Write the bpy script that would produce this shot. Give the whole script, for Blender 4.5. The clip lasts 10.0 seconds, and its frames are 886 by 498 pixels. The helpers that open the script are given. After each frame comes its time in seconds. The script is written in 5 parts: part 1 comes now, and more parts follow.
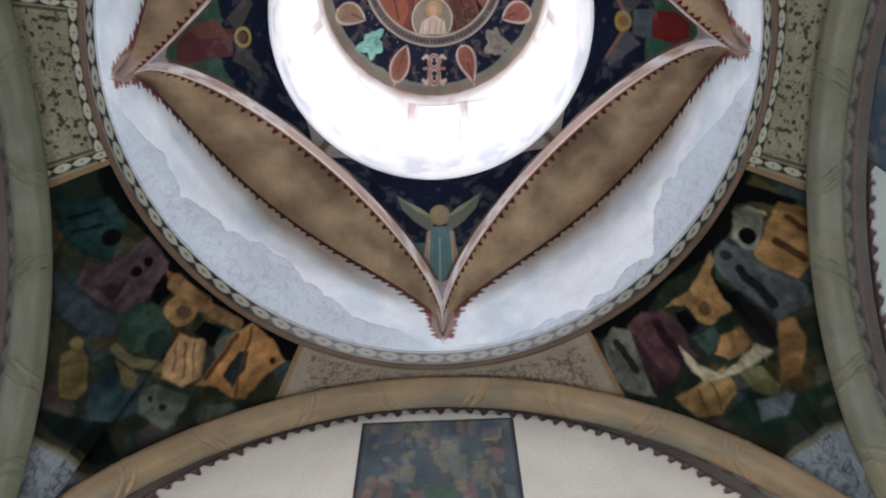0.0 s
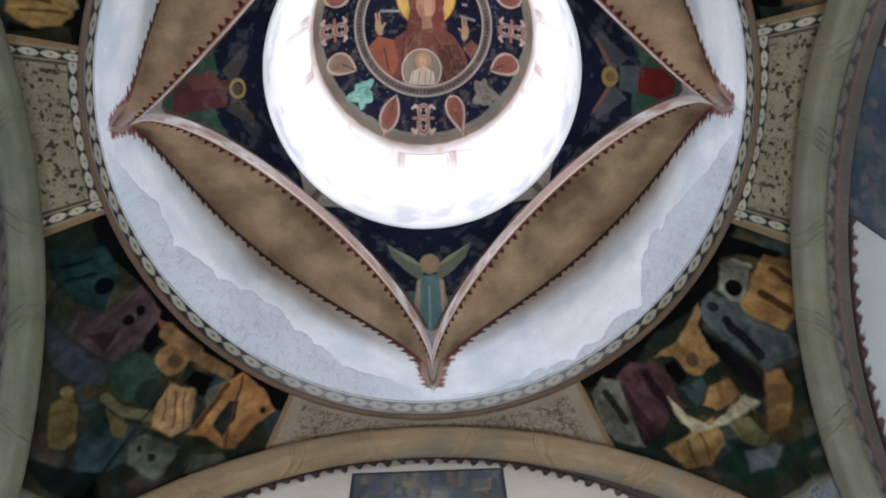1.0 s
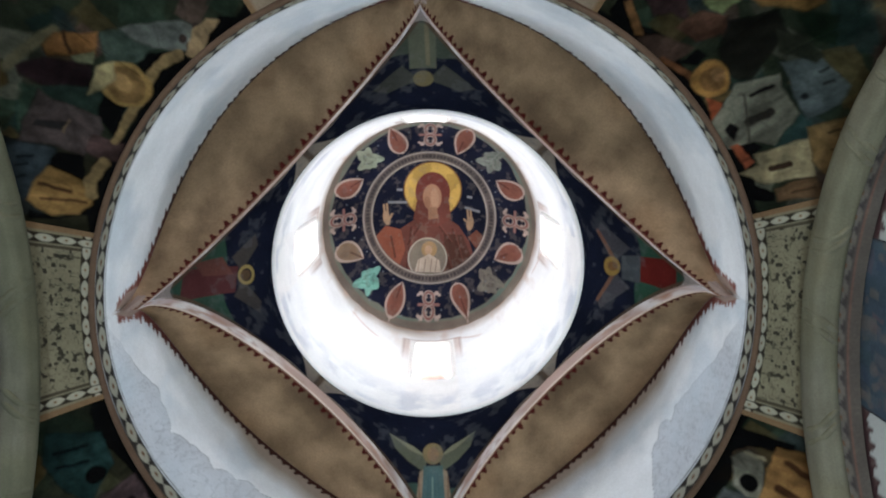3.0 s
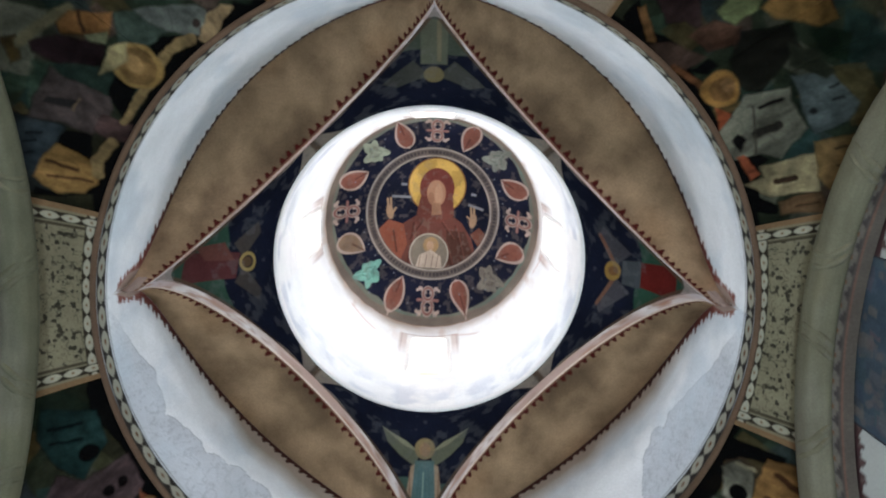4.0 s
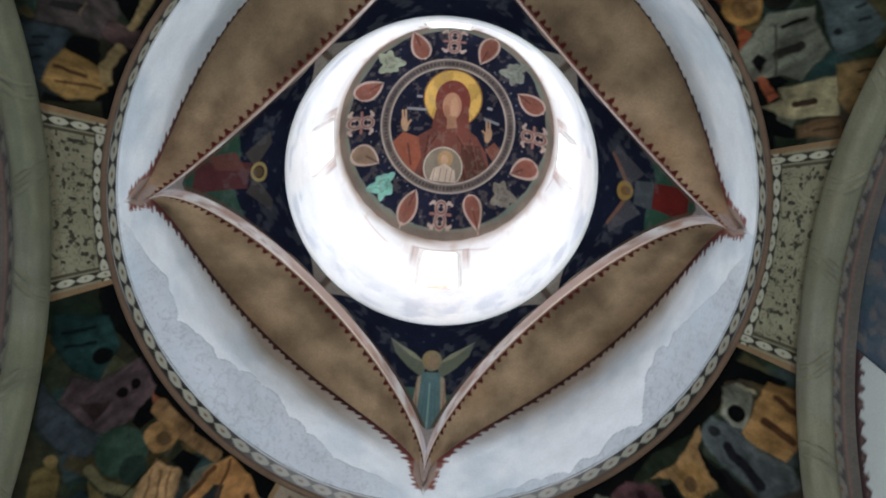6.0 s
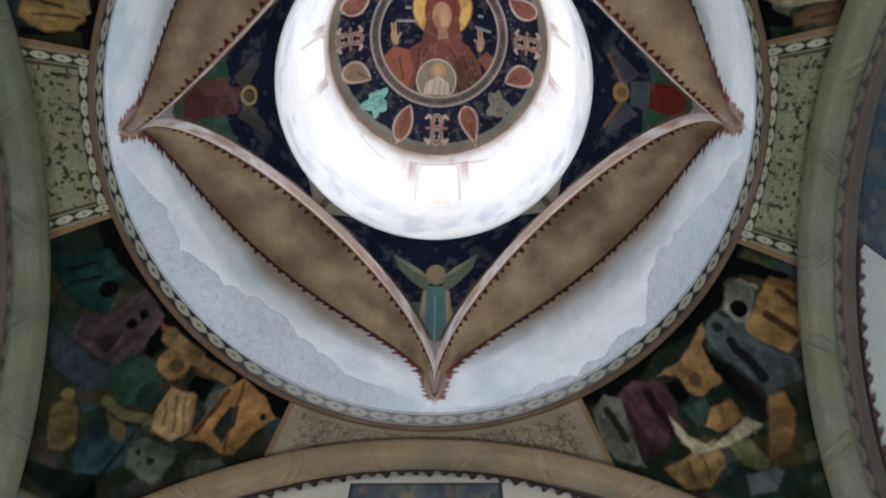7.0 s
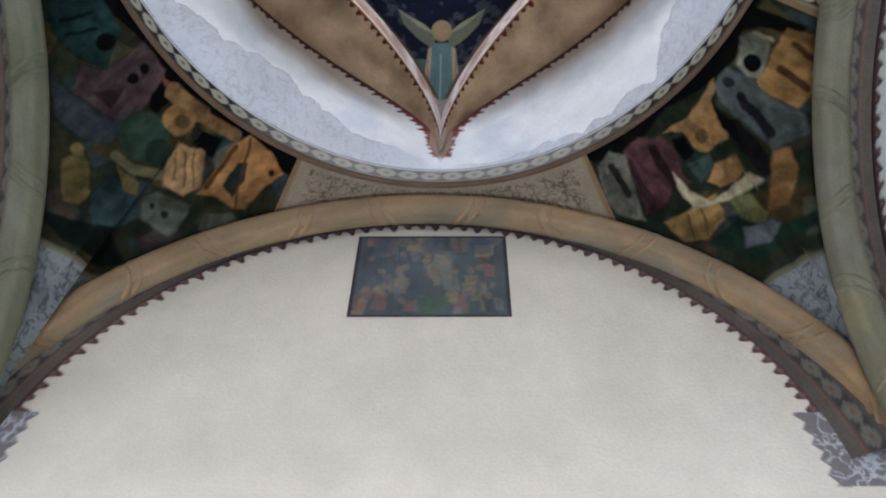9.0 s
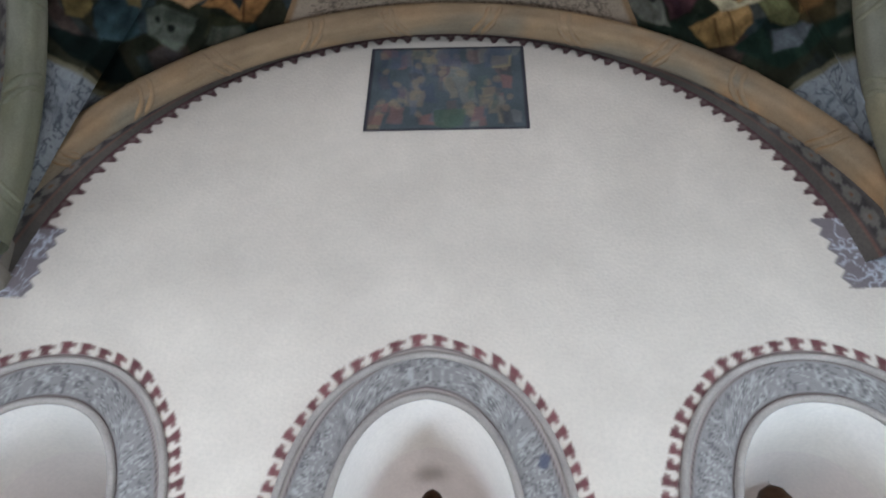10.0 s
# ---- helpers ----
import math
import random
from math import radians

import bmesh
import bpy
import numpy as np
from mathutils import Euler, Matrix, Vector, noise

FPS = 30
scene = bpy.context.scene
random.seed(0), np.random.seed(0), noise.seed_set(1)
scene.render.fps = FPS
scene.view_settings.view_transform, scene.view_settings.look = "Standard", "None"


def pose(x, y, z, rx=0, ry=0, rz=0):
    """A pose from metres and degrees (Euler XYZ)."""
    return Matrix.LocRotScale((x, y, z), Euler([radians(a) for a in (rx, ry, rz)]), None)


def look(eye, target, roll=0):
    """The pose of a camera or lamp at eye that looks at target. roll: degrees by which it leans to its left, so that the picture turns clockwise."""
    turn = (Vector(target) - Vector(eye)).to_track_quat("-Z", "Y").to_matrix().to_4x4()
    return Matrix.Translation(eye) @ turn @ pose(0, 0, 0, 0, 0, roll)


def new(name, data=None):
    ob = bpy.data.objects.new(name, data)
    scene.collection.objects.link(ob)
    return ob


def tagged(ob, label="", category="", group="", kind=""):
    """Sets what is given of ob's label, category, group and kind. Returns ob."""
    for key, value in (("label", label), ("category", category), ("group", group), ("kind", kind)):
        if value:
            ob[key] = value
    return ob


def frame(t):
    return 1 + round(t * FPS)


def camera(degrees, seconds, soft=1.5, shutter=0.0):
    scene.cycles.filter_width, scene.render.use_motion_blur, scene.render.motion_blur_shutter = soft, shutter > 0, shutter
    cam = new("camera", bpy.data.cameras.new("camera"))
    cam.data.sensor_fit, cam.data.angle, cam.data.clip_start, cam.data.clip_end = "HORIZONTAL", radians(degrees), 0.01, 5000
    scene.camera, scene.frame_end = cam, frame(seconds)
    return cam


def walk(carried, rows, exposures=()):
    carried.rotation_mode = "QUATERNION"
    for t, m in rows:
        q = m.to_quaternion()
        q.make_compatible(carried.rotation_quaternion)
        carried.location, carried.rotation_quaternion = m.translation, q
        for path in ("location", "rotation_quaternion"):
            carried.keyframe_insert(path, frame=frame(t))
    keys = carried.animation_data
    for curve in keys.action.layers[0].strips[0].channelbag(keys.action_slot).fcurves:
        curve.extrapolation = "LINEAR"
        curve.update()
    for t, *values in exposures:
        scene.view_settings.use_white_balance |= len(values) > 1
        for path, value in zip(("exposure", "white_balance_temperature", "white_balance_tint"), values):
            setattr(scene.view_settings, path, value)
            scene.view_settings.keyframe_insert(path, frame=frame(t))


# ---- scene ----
cam = camera(56.0, 10.0, soft=2.0)
# seconds, eye, target, roll
PATH = [
    (0, (0.129, -1.448, 1.606), (0.105, -0.618, 3.425), -0.8),
    (0.5, (0.064, -1.533, 1.559), (0.077, -0.759, 3.404), -3.8),
    (1, (0.069, -1.539, 1.554), (0.087, -0.803, 3.413), -3.3),
    (1.5, (0.075, -1.547, 1.571), (0.147, -0.944, 3.477), -8.0),
    (2, (0.063, -1.522, 1.568), (0.105, -1.045, 3.51), -6.5),
    (2.5, (0.076, -1.535, 1.575), (0.103, -1.23, 3.551), -6.8),
    (4, (0.064, -1.547, 1.551), (0.081, -1.23, 3.526), -1.6),
    (4.5, (0.06, -1.549, 1.547), (0.086, -1.237, 3.522), -1.9),
    (5, (0.055, -1.54, 1.546), (0.07, -1.177, 3.513), -0.1),
    (5.2, (0.065, -1.54, 1.547), (0.097, -1.153, 3.509), -1.6),
    (6.3, (0.16, -1.588, 1.575), (0.13, -0.978, 3.479), 5.2),
    (6.5, (0.167, -1.585, 1.577), (0.149, -0.913, 3.461), 2.5),
    (7, (0.179, -1.564, 1.576), (0.157, -0.847, 3.443), 1.2),
    (7.5, (0.182, -1.541, 1.559), (0.123, -0.709, 3.376), 3.6),
    (8, (0.185, -1.512, 1.586), (0.138, -0.529, 3.327), 2.5),
    (8.5, (0.193, -1.486, 1.558), (0.146, -0.389, 3.229), 2.0),
    (9, (0.174, -1.456, 1.532), (0.136, -0.26, 3.135), 1.3),
    (9.5, (0.144, -1.405, 1.512), (0.085, -0.047, 2.979), 1.1),
    (10, (0.123, -1.381, 1.503), (0.054, 0.125, 2.818), 1.0),
]
walk(cam, [(t, look(eye, target, roll)) for t, eye, target, roll in PATH],
     exposures=[(0.0, 0.30, 6200, 14), (1.2, 0.32, 6150, 12), (2.0, 0.02, 6200, 8), (4.5, 0.18, 6200, 8), (6.5, 0.10, 6150, 9), (7.5, 0.06, 6200, 10), (8.0, 0.42, 6200, 12),
                (8.5, 0.35, 6220, 14), (9.3, 0.24, 6080, 14), (10.0, 0.06, 5960, 15)])

# ---- light ----
world = bpy.data.worlds.new("world")
scene.world = world
world.use_nodes = True
wn = world.node_tree
sky = wn.nodes.new("ShaderNodeTexSky")
sky.sky_type, sky.sun_disc, sky.sun_elevation, sky.sun_rotation = "NISHITA", False, radians(40), radians(200)
wn.nodes["Background"].inputs["Strength"].default_value = 0.1
wn.links.new(sky.outputs["Color"], wn.nodes["Background"].inputs["Color"])


def area_lamp(name, at, towards, w, h, watts, colour):
    data = bpy.data.lights.new(name, "AREA")
    data.shape, data.size, data.size_y, data.energy, data.color = "RECTANGLE", w, h, watts, colour
    ob = new(name, data)
    ob.matrix_world = look(at, towards)
    return ob


# daylight in the four lantern windows; unseen fill lamps added in nave and porch
LANTERN_W, SIDE_W, PORCH_W = 54.0, 265.0, 66.0
for k in range(4):
    a = math.pi / 2 * k
    area_lamp("lantern_daylight", (2.04 * math.cos(a), 2.04 * math.sin(a), 11.96), (0, 0, 11.6), 0.3, 1.1, LANTERN_W, (0.93, 0.96, 1.0))
area_lamp("nave_fill", (-3.3, 1.0, 2.4), (1.2, -0.9, 8.0), 1.0, 1.6, SIDE_W * 1.05, (0.76, 0.89, 1.0))
area_lamp("nave_fill", (3.3, 1.0, 2.4), (-1.2, -0.9, 8.0), 1.0, 1.6, SIDE_W * 1.15, (0.72, 0.88, 1.0))
area_lamp("nave_fill", (0.0, -5.9, 2.6), (0.0, 2.0, 4.5), 1.4, 2.0, SIDE_W * 1.22, (0.93, 0.93, 1.0))
area_lamp("porch_fill", (0.0, 6.8, 2.0), (0.0, 4.0, 4.0), 3.0, 1.4, PORCH_W, (1.0, 0.96, 0.96))


# ---- colour and paint ----
def srgb(r, g, b):
    return np.array([(v / 255 / 12.92) if v <= 10 else ((v / 255 + 0.055) / 1.055) ** 2.4 for v in (r, g, b)])


def lattice(n, seed):
    return np.random.RandomState(seed).rand(n, n)


def vnoise(u, v, size, seed=1):
    """Smooth value noise, 0 to 1, with blotches of about that size."""
    g = lattice(64, seed)
    x, y = u / size, v / size
    i, j = np.floor(x).astype(int), np.floor(y).astype(int)
    fx, fy = x - i, y - j
    fx, fy = fx * fx * (3 - 2 * fx), fy * fy * (3 - 2 * fy)
    a, b = g[i % 64, j % 64], g[(i + 1) % 64, j % 64]
    c, d = g[i % 64, (j + 1) % 64], g[(i + 1) % 64, (j + 1) % 64]
    return (a * (1 - fx) + b * fx) * (1 - fy) + (c * (1 - fx) + d * fx) * fy


def fbm(u, v, size, seed=1, octaves=3):
    total, weight = 0, 0
    for k in range(octaves):
        total = total + vnoise(u, v, size / 2 ** k, seed + 7 * k) / 2 ** k
        weight += 1 / 2 ** k
    return total / weight


class Paint:
    """Pigment on a surface, in the surface's own metres (u along, v up)."""

    def __init__(self, u, v, ground, soft=0.010):
        self.u, self.v, self.soft = u, v, soft
        self.c = np.tile(np.asarray(ground, float), (len(u), 1))

    def lay(self, sd, colour, alpha=1.0):
        a = np.clip(0.5 - sd / self.soft, 0, 1) * alpha
        self.c += (np.asarray(colour) - self.c) * a[:, None]
        return self

    def box(self, u0, u1, v0, v1, colour, alpha=1.0, turn=0.0):
        cu, cv = (u0 + u1) / 2, (v0 + v1) / 2
        x, y = self.u - cu, self.v - cv
        if turn:
            c, s = math.cos(radians(turn)), math.sin(radians(turn))
            x, y = c * x + s * y, -s * x + c * y
        return self.lay(np.maximum(np.abs(x) - abs(u1 - u0) / 2, np.abs(y) - abs(v1 - v0) / 2), colour, alpha)

    def oval(self, u, v, a, b, colour, alpha=1.0, turn=0.0):
        x, y = self.u - u, self.v - v
        if turn:
            c, s = math.cos(radians(turn)), math.sin(radians(turn))
            x, y = c * x + s * y, -s * x + c * y
        return self.lay((np.sqrt((x / a) ** 2 + (y / b) ** 2) - 1) * min(a, b), colour, alpha)

    def ring(self, u, v, r, w, colour, alpha=1.0):
        return self.lay(np.abs(np.hypot(self.u - u, self.v - v) - r) - w / 2, colour, alpha)

    def poly(self, pts, colour, alpha=1.0):
        """A convex or concave outline, points in order."""
        pts = np.asarray(pts, float)
        inside = np.zeros(len(self.u), bool)
        near = np.full(len(self.u), 9.0)
        for (x0, y0), (x1, y1) in zip(pts, np.roll(pts, -1, 0)):
            dx, dy = x1 - x0, y1 - y0
            k = np.clip(((self.u - x0) * dx + (self.v - y0) * dy) / (dx * dx + dy * dy + 1e-12), 0, 1)
            near = np.minimum(near, np.hypot(self.u - x0 - k * dx, self.v - y0 - k * dy))
            cross = ((y0 > self.v) != (y1 > self.v)) & (self.u < dx * (self.v - y0) / (dy + 1e-12) + x0)
            inside ^= cross
        return self.lay(np.where(inside, -near, near), colour, alpha)

    def line(self, u0, v0, u1, v1, w, colour, alpha=1.0):
        dx, dy = u1 - u0, v1 - v0
        k = np.clip(((self.u - u0) * dx + (self.v - v0) * dy) / (dx * dx + dy * dy + 1e-12), 0, 1)
        return self.lay(np.hypot(self.u - u0 - k * dx, self.v - v0 - k * dy) - w / 2, colour, alpha)

    def block(self, pts, colour, seed):
        """A painted house, wall or cloth: lit on one side, streaked by folds, with a thin dark edge."""
        rng = random.Random(seed)
        before = self.c.copy()
        self.poly(pts, colour)
        got = np.abs(self.c - before).sum(1) > 1e-4
        q = np.asarray(pts, float)
        c = q.mean(0)
        way = rng.uniform(0, 6.28)
        size = np.ptp(q, 0).max() + 1e-6
        x, y = self.u[got] - c[0], self.v[got] - c[1]
        slope = (x * math.cos(way) + y * math.sin(way)) / size
        fold = fbm(x * math.cos(way) + y * math.sin(way), (y * math.cos(way) - x * math.sin(way)) * 0.2, 0.07, seed, 2) - 0.5
        self.c[got] *= (1 + 0.5 * slope + 0.8 * fold)[:, None]
        for p0, p1 in zip(q, np.roll(q, -1, 0)):
            self.line(*p0, *p1, 0.011, np.asarray(colour) * 0.45, 0.35)
        return self

    def worn(self, amount, size, seed=3):
        """Pigment faded and dirtied in blotches."""
        n = fbm(self.u, self.v, size, seed, 4)
        self.c *= (1 - amount + 2 * amount * n)[:, None]
        return self


# ---- materials ----
def material(name, colour=None, rough=0.8, grain=60.0, blotch=1.4, vary=0.16, bump=0.25, depth=0.006, metal=0.0, gloss=0.08):
    """Painted or plain surface: its pigment (or one colour), broken by grain and blotches, with fine relief."""
    m = bpy.data.materials.new(name)
    m.use_nodes = True
    nt = m.node_tree
    bsdf = nt.nodes["Principled BSDF"]
    tex = nt.nodes.new("ShaderNodeTexCoord")
    fine, wide = nt.nodes.new("ShaderNodeTexNoise"), nt.nodes.new("ShaderNodeTexNoise")
    fine.inputs["Scale"].default_value, fine.inputs["Detail"].default_value = grain, 6
    wide.inputs["Scale"].default_value, wide.inputs["Detail"].default_value = blotch, 5
    for n in (fine, wide):
        nt.links.new(tex.outputs["Object"], n.inputs["Vector"])
    if colour is None:
        src = nt.nodes.new("ShaderNodeVertexColor")
        src.layer_name = "paint"
        base = src.outputs["Color"]
    else:
        src = nt.nodes.new("ShaderNodeRGB")
        src.outputs[0].default_value = (*colour, 1)
        base = src.outputs[0]
    for n, span in ((fine, vary), (wide, vary * 1.6)):
        r = nt.nodes.new("ShaderNodeMapRange")
        r.inputs["From Min"].default_value, r.inputs["From Max"].default_value = 0.25, 0.75
        r.inputs["To Min"].default_value, r.inputs["To Max"].default_value = 1 - span, 1 + span * 0.6
        nt.links.new(n.outputs["Fac"], r.inputs["Value"])
        mul = nt.nodes.new("ShaderNodeVectorMath")
        mul.operation = "SCALE"
        nt.links.new(base, mul.inputs[0])
        nt.links.new(r.outputs["Result"], mul.inputs["Scale"])
        base = mul.outputs[0]
    nt.links.new(base, bsdf.inputs["Base Color"])
    b = nt.nodes.new("ShaderNodeBump")
    b.inputs["Strength"].default_value, b.inputs["Distance"].default_value = bump, depth
    both = nt.nodes.new("ShaderNodeMath")
    both.operation = "MULTIPLY_ADD"
    nt.links.new(fine.outputs["Fac"], both.inputs[0])
    both.inputs[1].default_value = 0.5
    nt.links.new(wide.outputs["Fac"], both.inputs[2])
    nt.links.new(both.outputs[0], b.inputs["Height"])
    nt.links.new(b.outputs["Normal"], bsdf.inputs["Normal"])
    bsdf.inputs["Specular IOR Level"].default_value = gloss
    bsdf.inputs["Roughness"].default_value, bsdf.inputs["Metallic"].default_value = rough, metal
    return m


FRESCO = material("fresco", None, 0.9, 45, 2.2, 0.16, 0.25, gloss=0.015)
LIMEWASH = material("limewashed_plaster", None, 0.85, 38, 1.6, 0.07, 0.55, 0.02)
STONE = material("carved_stone", None, 0.75, 70, 3.0, 0.14, 0.4)
WOOD = material("dark_wood", srgb(66, 46, 32), 0.5, 30, 4, 0.25, 0.3)
WHITE = material("white_plaster", srgb(226, 222, 212), 0.85, 40, 1.2, 0.06, 0.4, 0.012)
PAVING = material("stone_paving", srgb(150, 140, 126), 0.6, 30, 1.5, 0.15, 0.3)
GLASS = bpy.data.materials.new("window_glass")
GLASS.use_nodes = True
GLASS.node_tree.nodes["Principled BSDF"].inputs["Transmission Weight"].default_value = 1.0
GLASS.node_tree.nodes["Principled BSDF"].inputs["Roughness"].default_value = 0.25


# ---- builders ----
def link(name, verts, faces, mat, parent=None, label="", colours=None, smooth=True):
    me = bpy.data.meshes.new(name)
    me.from_pydata(verts.tolist() if hasattr(verts, "tolist") else verts, [], faces.tolist() if hasattr(faces, "tolist") else faces)
    if colours is not None:
        att = me.color_attributes.new("paint", "FLOAT_COLOR", "POINT")
        att.data.foreach_set("color", np.c_[np.clip(colours, 0.002, 0.9), np.ones(len(colours))].astype(np.float32).ravel())
    if smooth:
        me.polygons.foreach_set("use_smooth", np.ones(len(me.polygons), bool))
    me.materials.append(mat)
    me.update()
    ob = new(name, me)
    ob.parent = parent
    if label:
        ob["label"] = label
    return ob


def sheet(name, nu, nv, place, mat, parent=None, label="", paint=None, metres=None, wrap=False, flip=False, splits=()):
    """A curved sheet: place(s, t) -> x, y, z for s, t in 0..1; metres(s, t) -> u, v for paint(u, v)."""
    s, t = np.meshgrid(np.linspace(0, 1, nu, endpoint=not wrap), np.linspace(0, 1, nv))
    s, t = s.ravel(), t.ravel()
    x, y, z = place(s, t)
    i = np.arange(nu if wrap else nu - 1)
    j = np.arange(nv - 1)[:, None]
    a, b = j * nu + i, j * nu + (i + 1) % nu
    quads = np.stack([a, b, b + nu, a + nu], -1).reshape(-1, 4)
    if flip:
        quads = quads[:, ::-1]
    u, v = metres(s, t) if metres else (s, t)
    colours = paint(u, v) if paint else None
    verts = np.c_[x + 0 * s, y + 0 * s, z + 0 * s]
    for other, words, where in splits:      # parts of the sheet with a look of their own
        mine = where(u, v)[quads].sum(1) >= 2
        used, back = np.unique(quads[mine], return_inverse=True)
        link(other, verts[used], back.reshape(-1, 4), mat, parent, words, colours[used])
        quads = quads[~mine]
    if splits:
        used, back = np.unique(quads, return_inverse=True)
        verts, quads, colours = verts[used], back.reshape(-1, 4), colours[used]
    return link(name, verts, quads, mat, parent, label, colours)


def thing(name, label, category, kind="structure", group=""):
    return tagged(new(name), label, category, group, kind)


def plain(colour, wear=0.12, size=0.8, seed=5):
    return lambda u, v: Paint(u, v, colour).worn(wear, size, seed).c


def box_mesh(name, lo, hi, mat, parent=None, label="", bevel=0.0):
    bm = bmesh.new()
    bmesh.ops.create_cube(bm, size=1)
    for v in bm.verts:
        v.co = Vector([lo[k] + (v.co[k] + 0.5) * (hi[k] - lo[k]) for k in range(3)])
    if bevel:
        bmesh.ops.bevel(bm, geom=bm.edges, offset=bevel, segments=2, affect="EDGES")
    me = bpy.data.meshes.new(name)
    bm.to_mesh(me)
    bm.free()
    me.materials.append(mat)
    ob = new(name, me)
    ob.parent = parent
    if label:
        ob["label"] = label
    return ob


# ---- plan: metres, dome axis at the origin, the arcade wall ahead at +y ----
RING_R, RING_Z = 2.62, 8.0          # foot of the white drum
FACE_D = 1.75                       # diagonal arches: distance of their faces from the axis
SPRING_Z, ARCH_RISE = 8.50, 1.38
BACK_Z, BACK_R, BACK_RISE = 8.52, 1.8526, 1.68      # where the arch soffits meet the drum
PEND_Z, PEND_R = 8.86, 1.36         # top edge of the arch faces
RIM_R, RIM_Z = 1.615, 10.29
CAP_R, CAP_Z, CAP_H = 1.535, 13.54, 1.45
NORTH_Y, WALL_Y = 2.85, 3.05


# ---- painting ----
WHITEWASH, SOOT, PINKISH = srgb(232, 234, 236), srgb(143, 118, 92), srgb(172, 148, 138)
NAVY, MAROON = srgb(26, 29, 43), srgb(84, 30, 26)
BONE = srgb(196, 190, 168)
GRAPE = srgb(108, 68, 68)


def saw(x):
    """Triangle wave, 0 to 1."""
    return np.abs((x % 1) * 2 - 1)


def teeth(p, dist, along, step, base, tall, colour, alpha=1.0):
    """A painted fringe of leaf-like teeth that starts at dist 0 and points to larger dist."""
    edge = base + tall * np.clip(2.3 * saw(along / step + 0.10 * dist / (base + tall)) - 0.75, 0, 1) * (0.8 + 0.2 * np.sin(along * 17)) + 0.012 * np.sin(along * 31)
    return p.lay(np.maximum(dist - edge, -dist - 0.002), colour, alpha)


def leaves(p, dist, along, step, tall, colour):
    """A painted fringe of upright leaves, each a narrow stem with a hooked, broader head, on a thin line."""
    n = np.floor(along / step)
    x = (along / step - n - 0.5) * step
    grow = tall * (0.78 + 0.22 * np.sin(n * 2.4) ** 2)
    y = dist / grow
    stem = np.maximum(np.abs(x - 0.010 * y * step / 0.1) - 0.016 - 0.010 * y, np.abs(dist - grow / 2) - grow / 2)
    head = np.maximum(np.abs(x + 0.008) - 0.034 + 0.016 * np.abs(y - 0.75), np.abs(dist - 0.74 * grow) - 0.17 * grow)
    foot = np.maximum(np.abs(x) - 0.034 + 0.16 * np.maximum(dist, 0), np.abs(dist - 0.012) - 0.018)
    tint = np.asarray(colour) * (0.85 + 0.35 * np.sin(n * 5.1)[:, None] ** 2)
    p.lay(stem, tint, 0.95)
    p.lay(head, tint * 1.1, 0.85)
    return p.lay(foot, tint * 1.2, 0.8)


def beads(p, along, across, step, half, ground, bone):
    """A border of pale pointed ovals with dark cores on a dark ground."""
    p.lay(np.abs(across) - half, ground)
    x = (along / step % 1 - 0.5) * step
    p.lay((np.abs(x) / (step * 0.5)) ** 2.6 * half * 0.9 + np.abs(across) - half * 0.78, bone)
    p.lay(np.hypot(x * 0.8, across) - half * 0.22, srgb(96, 66, 40))
    return p


def script(p, size, colour, keep, seed=11, alpha=1.0):
    """Dense scrollwork: fine curling strokes where keep is below zero."""
    a = fbm(p.u, p.v, size, seed, 2)
    b = fbm(p.u + 3.1, p.v - 1.7, size * 0.8, seed + 5, 2)
    stroke = np.minimum(np.abs(a - 0.5), np.abs(b - 0.52)) - 0.028
    m = np.clip(0.5 - stroke / 0.03, 0, 1) * np.clip(0.5 - keep / p.soft, 0, 1) * alpha
    p.c += (np.asarray(colour) - p.c) * m[:, None]
    return p


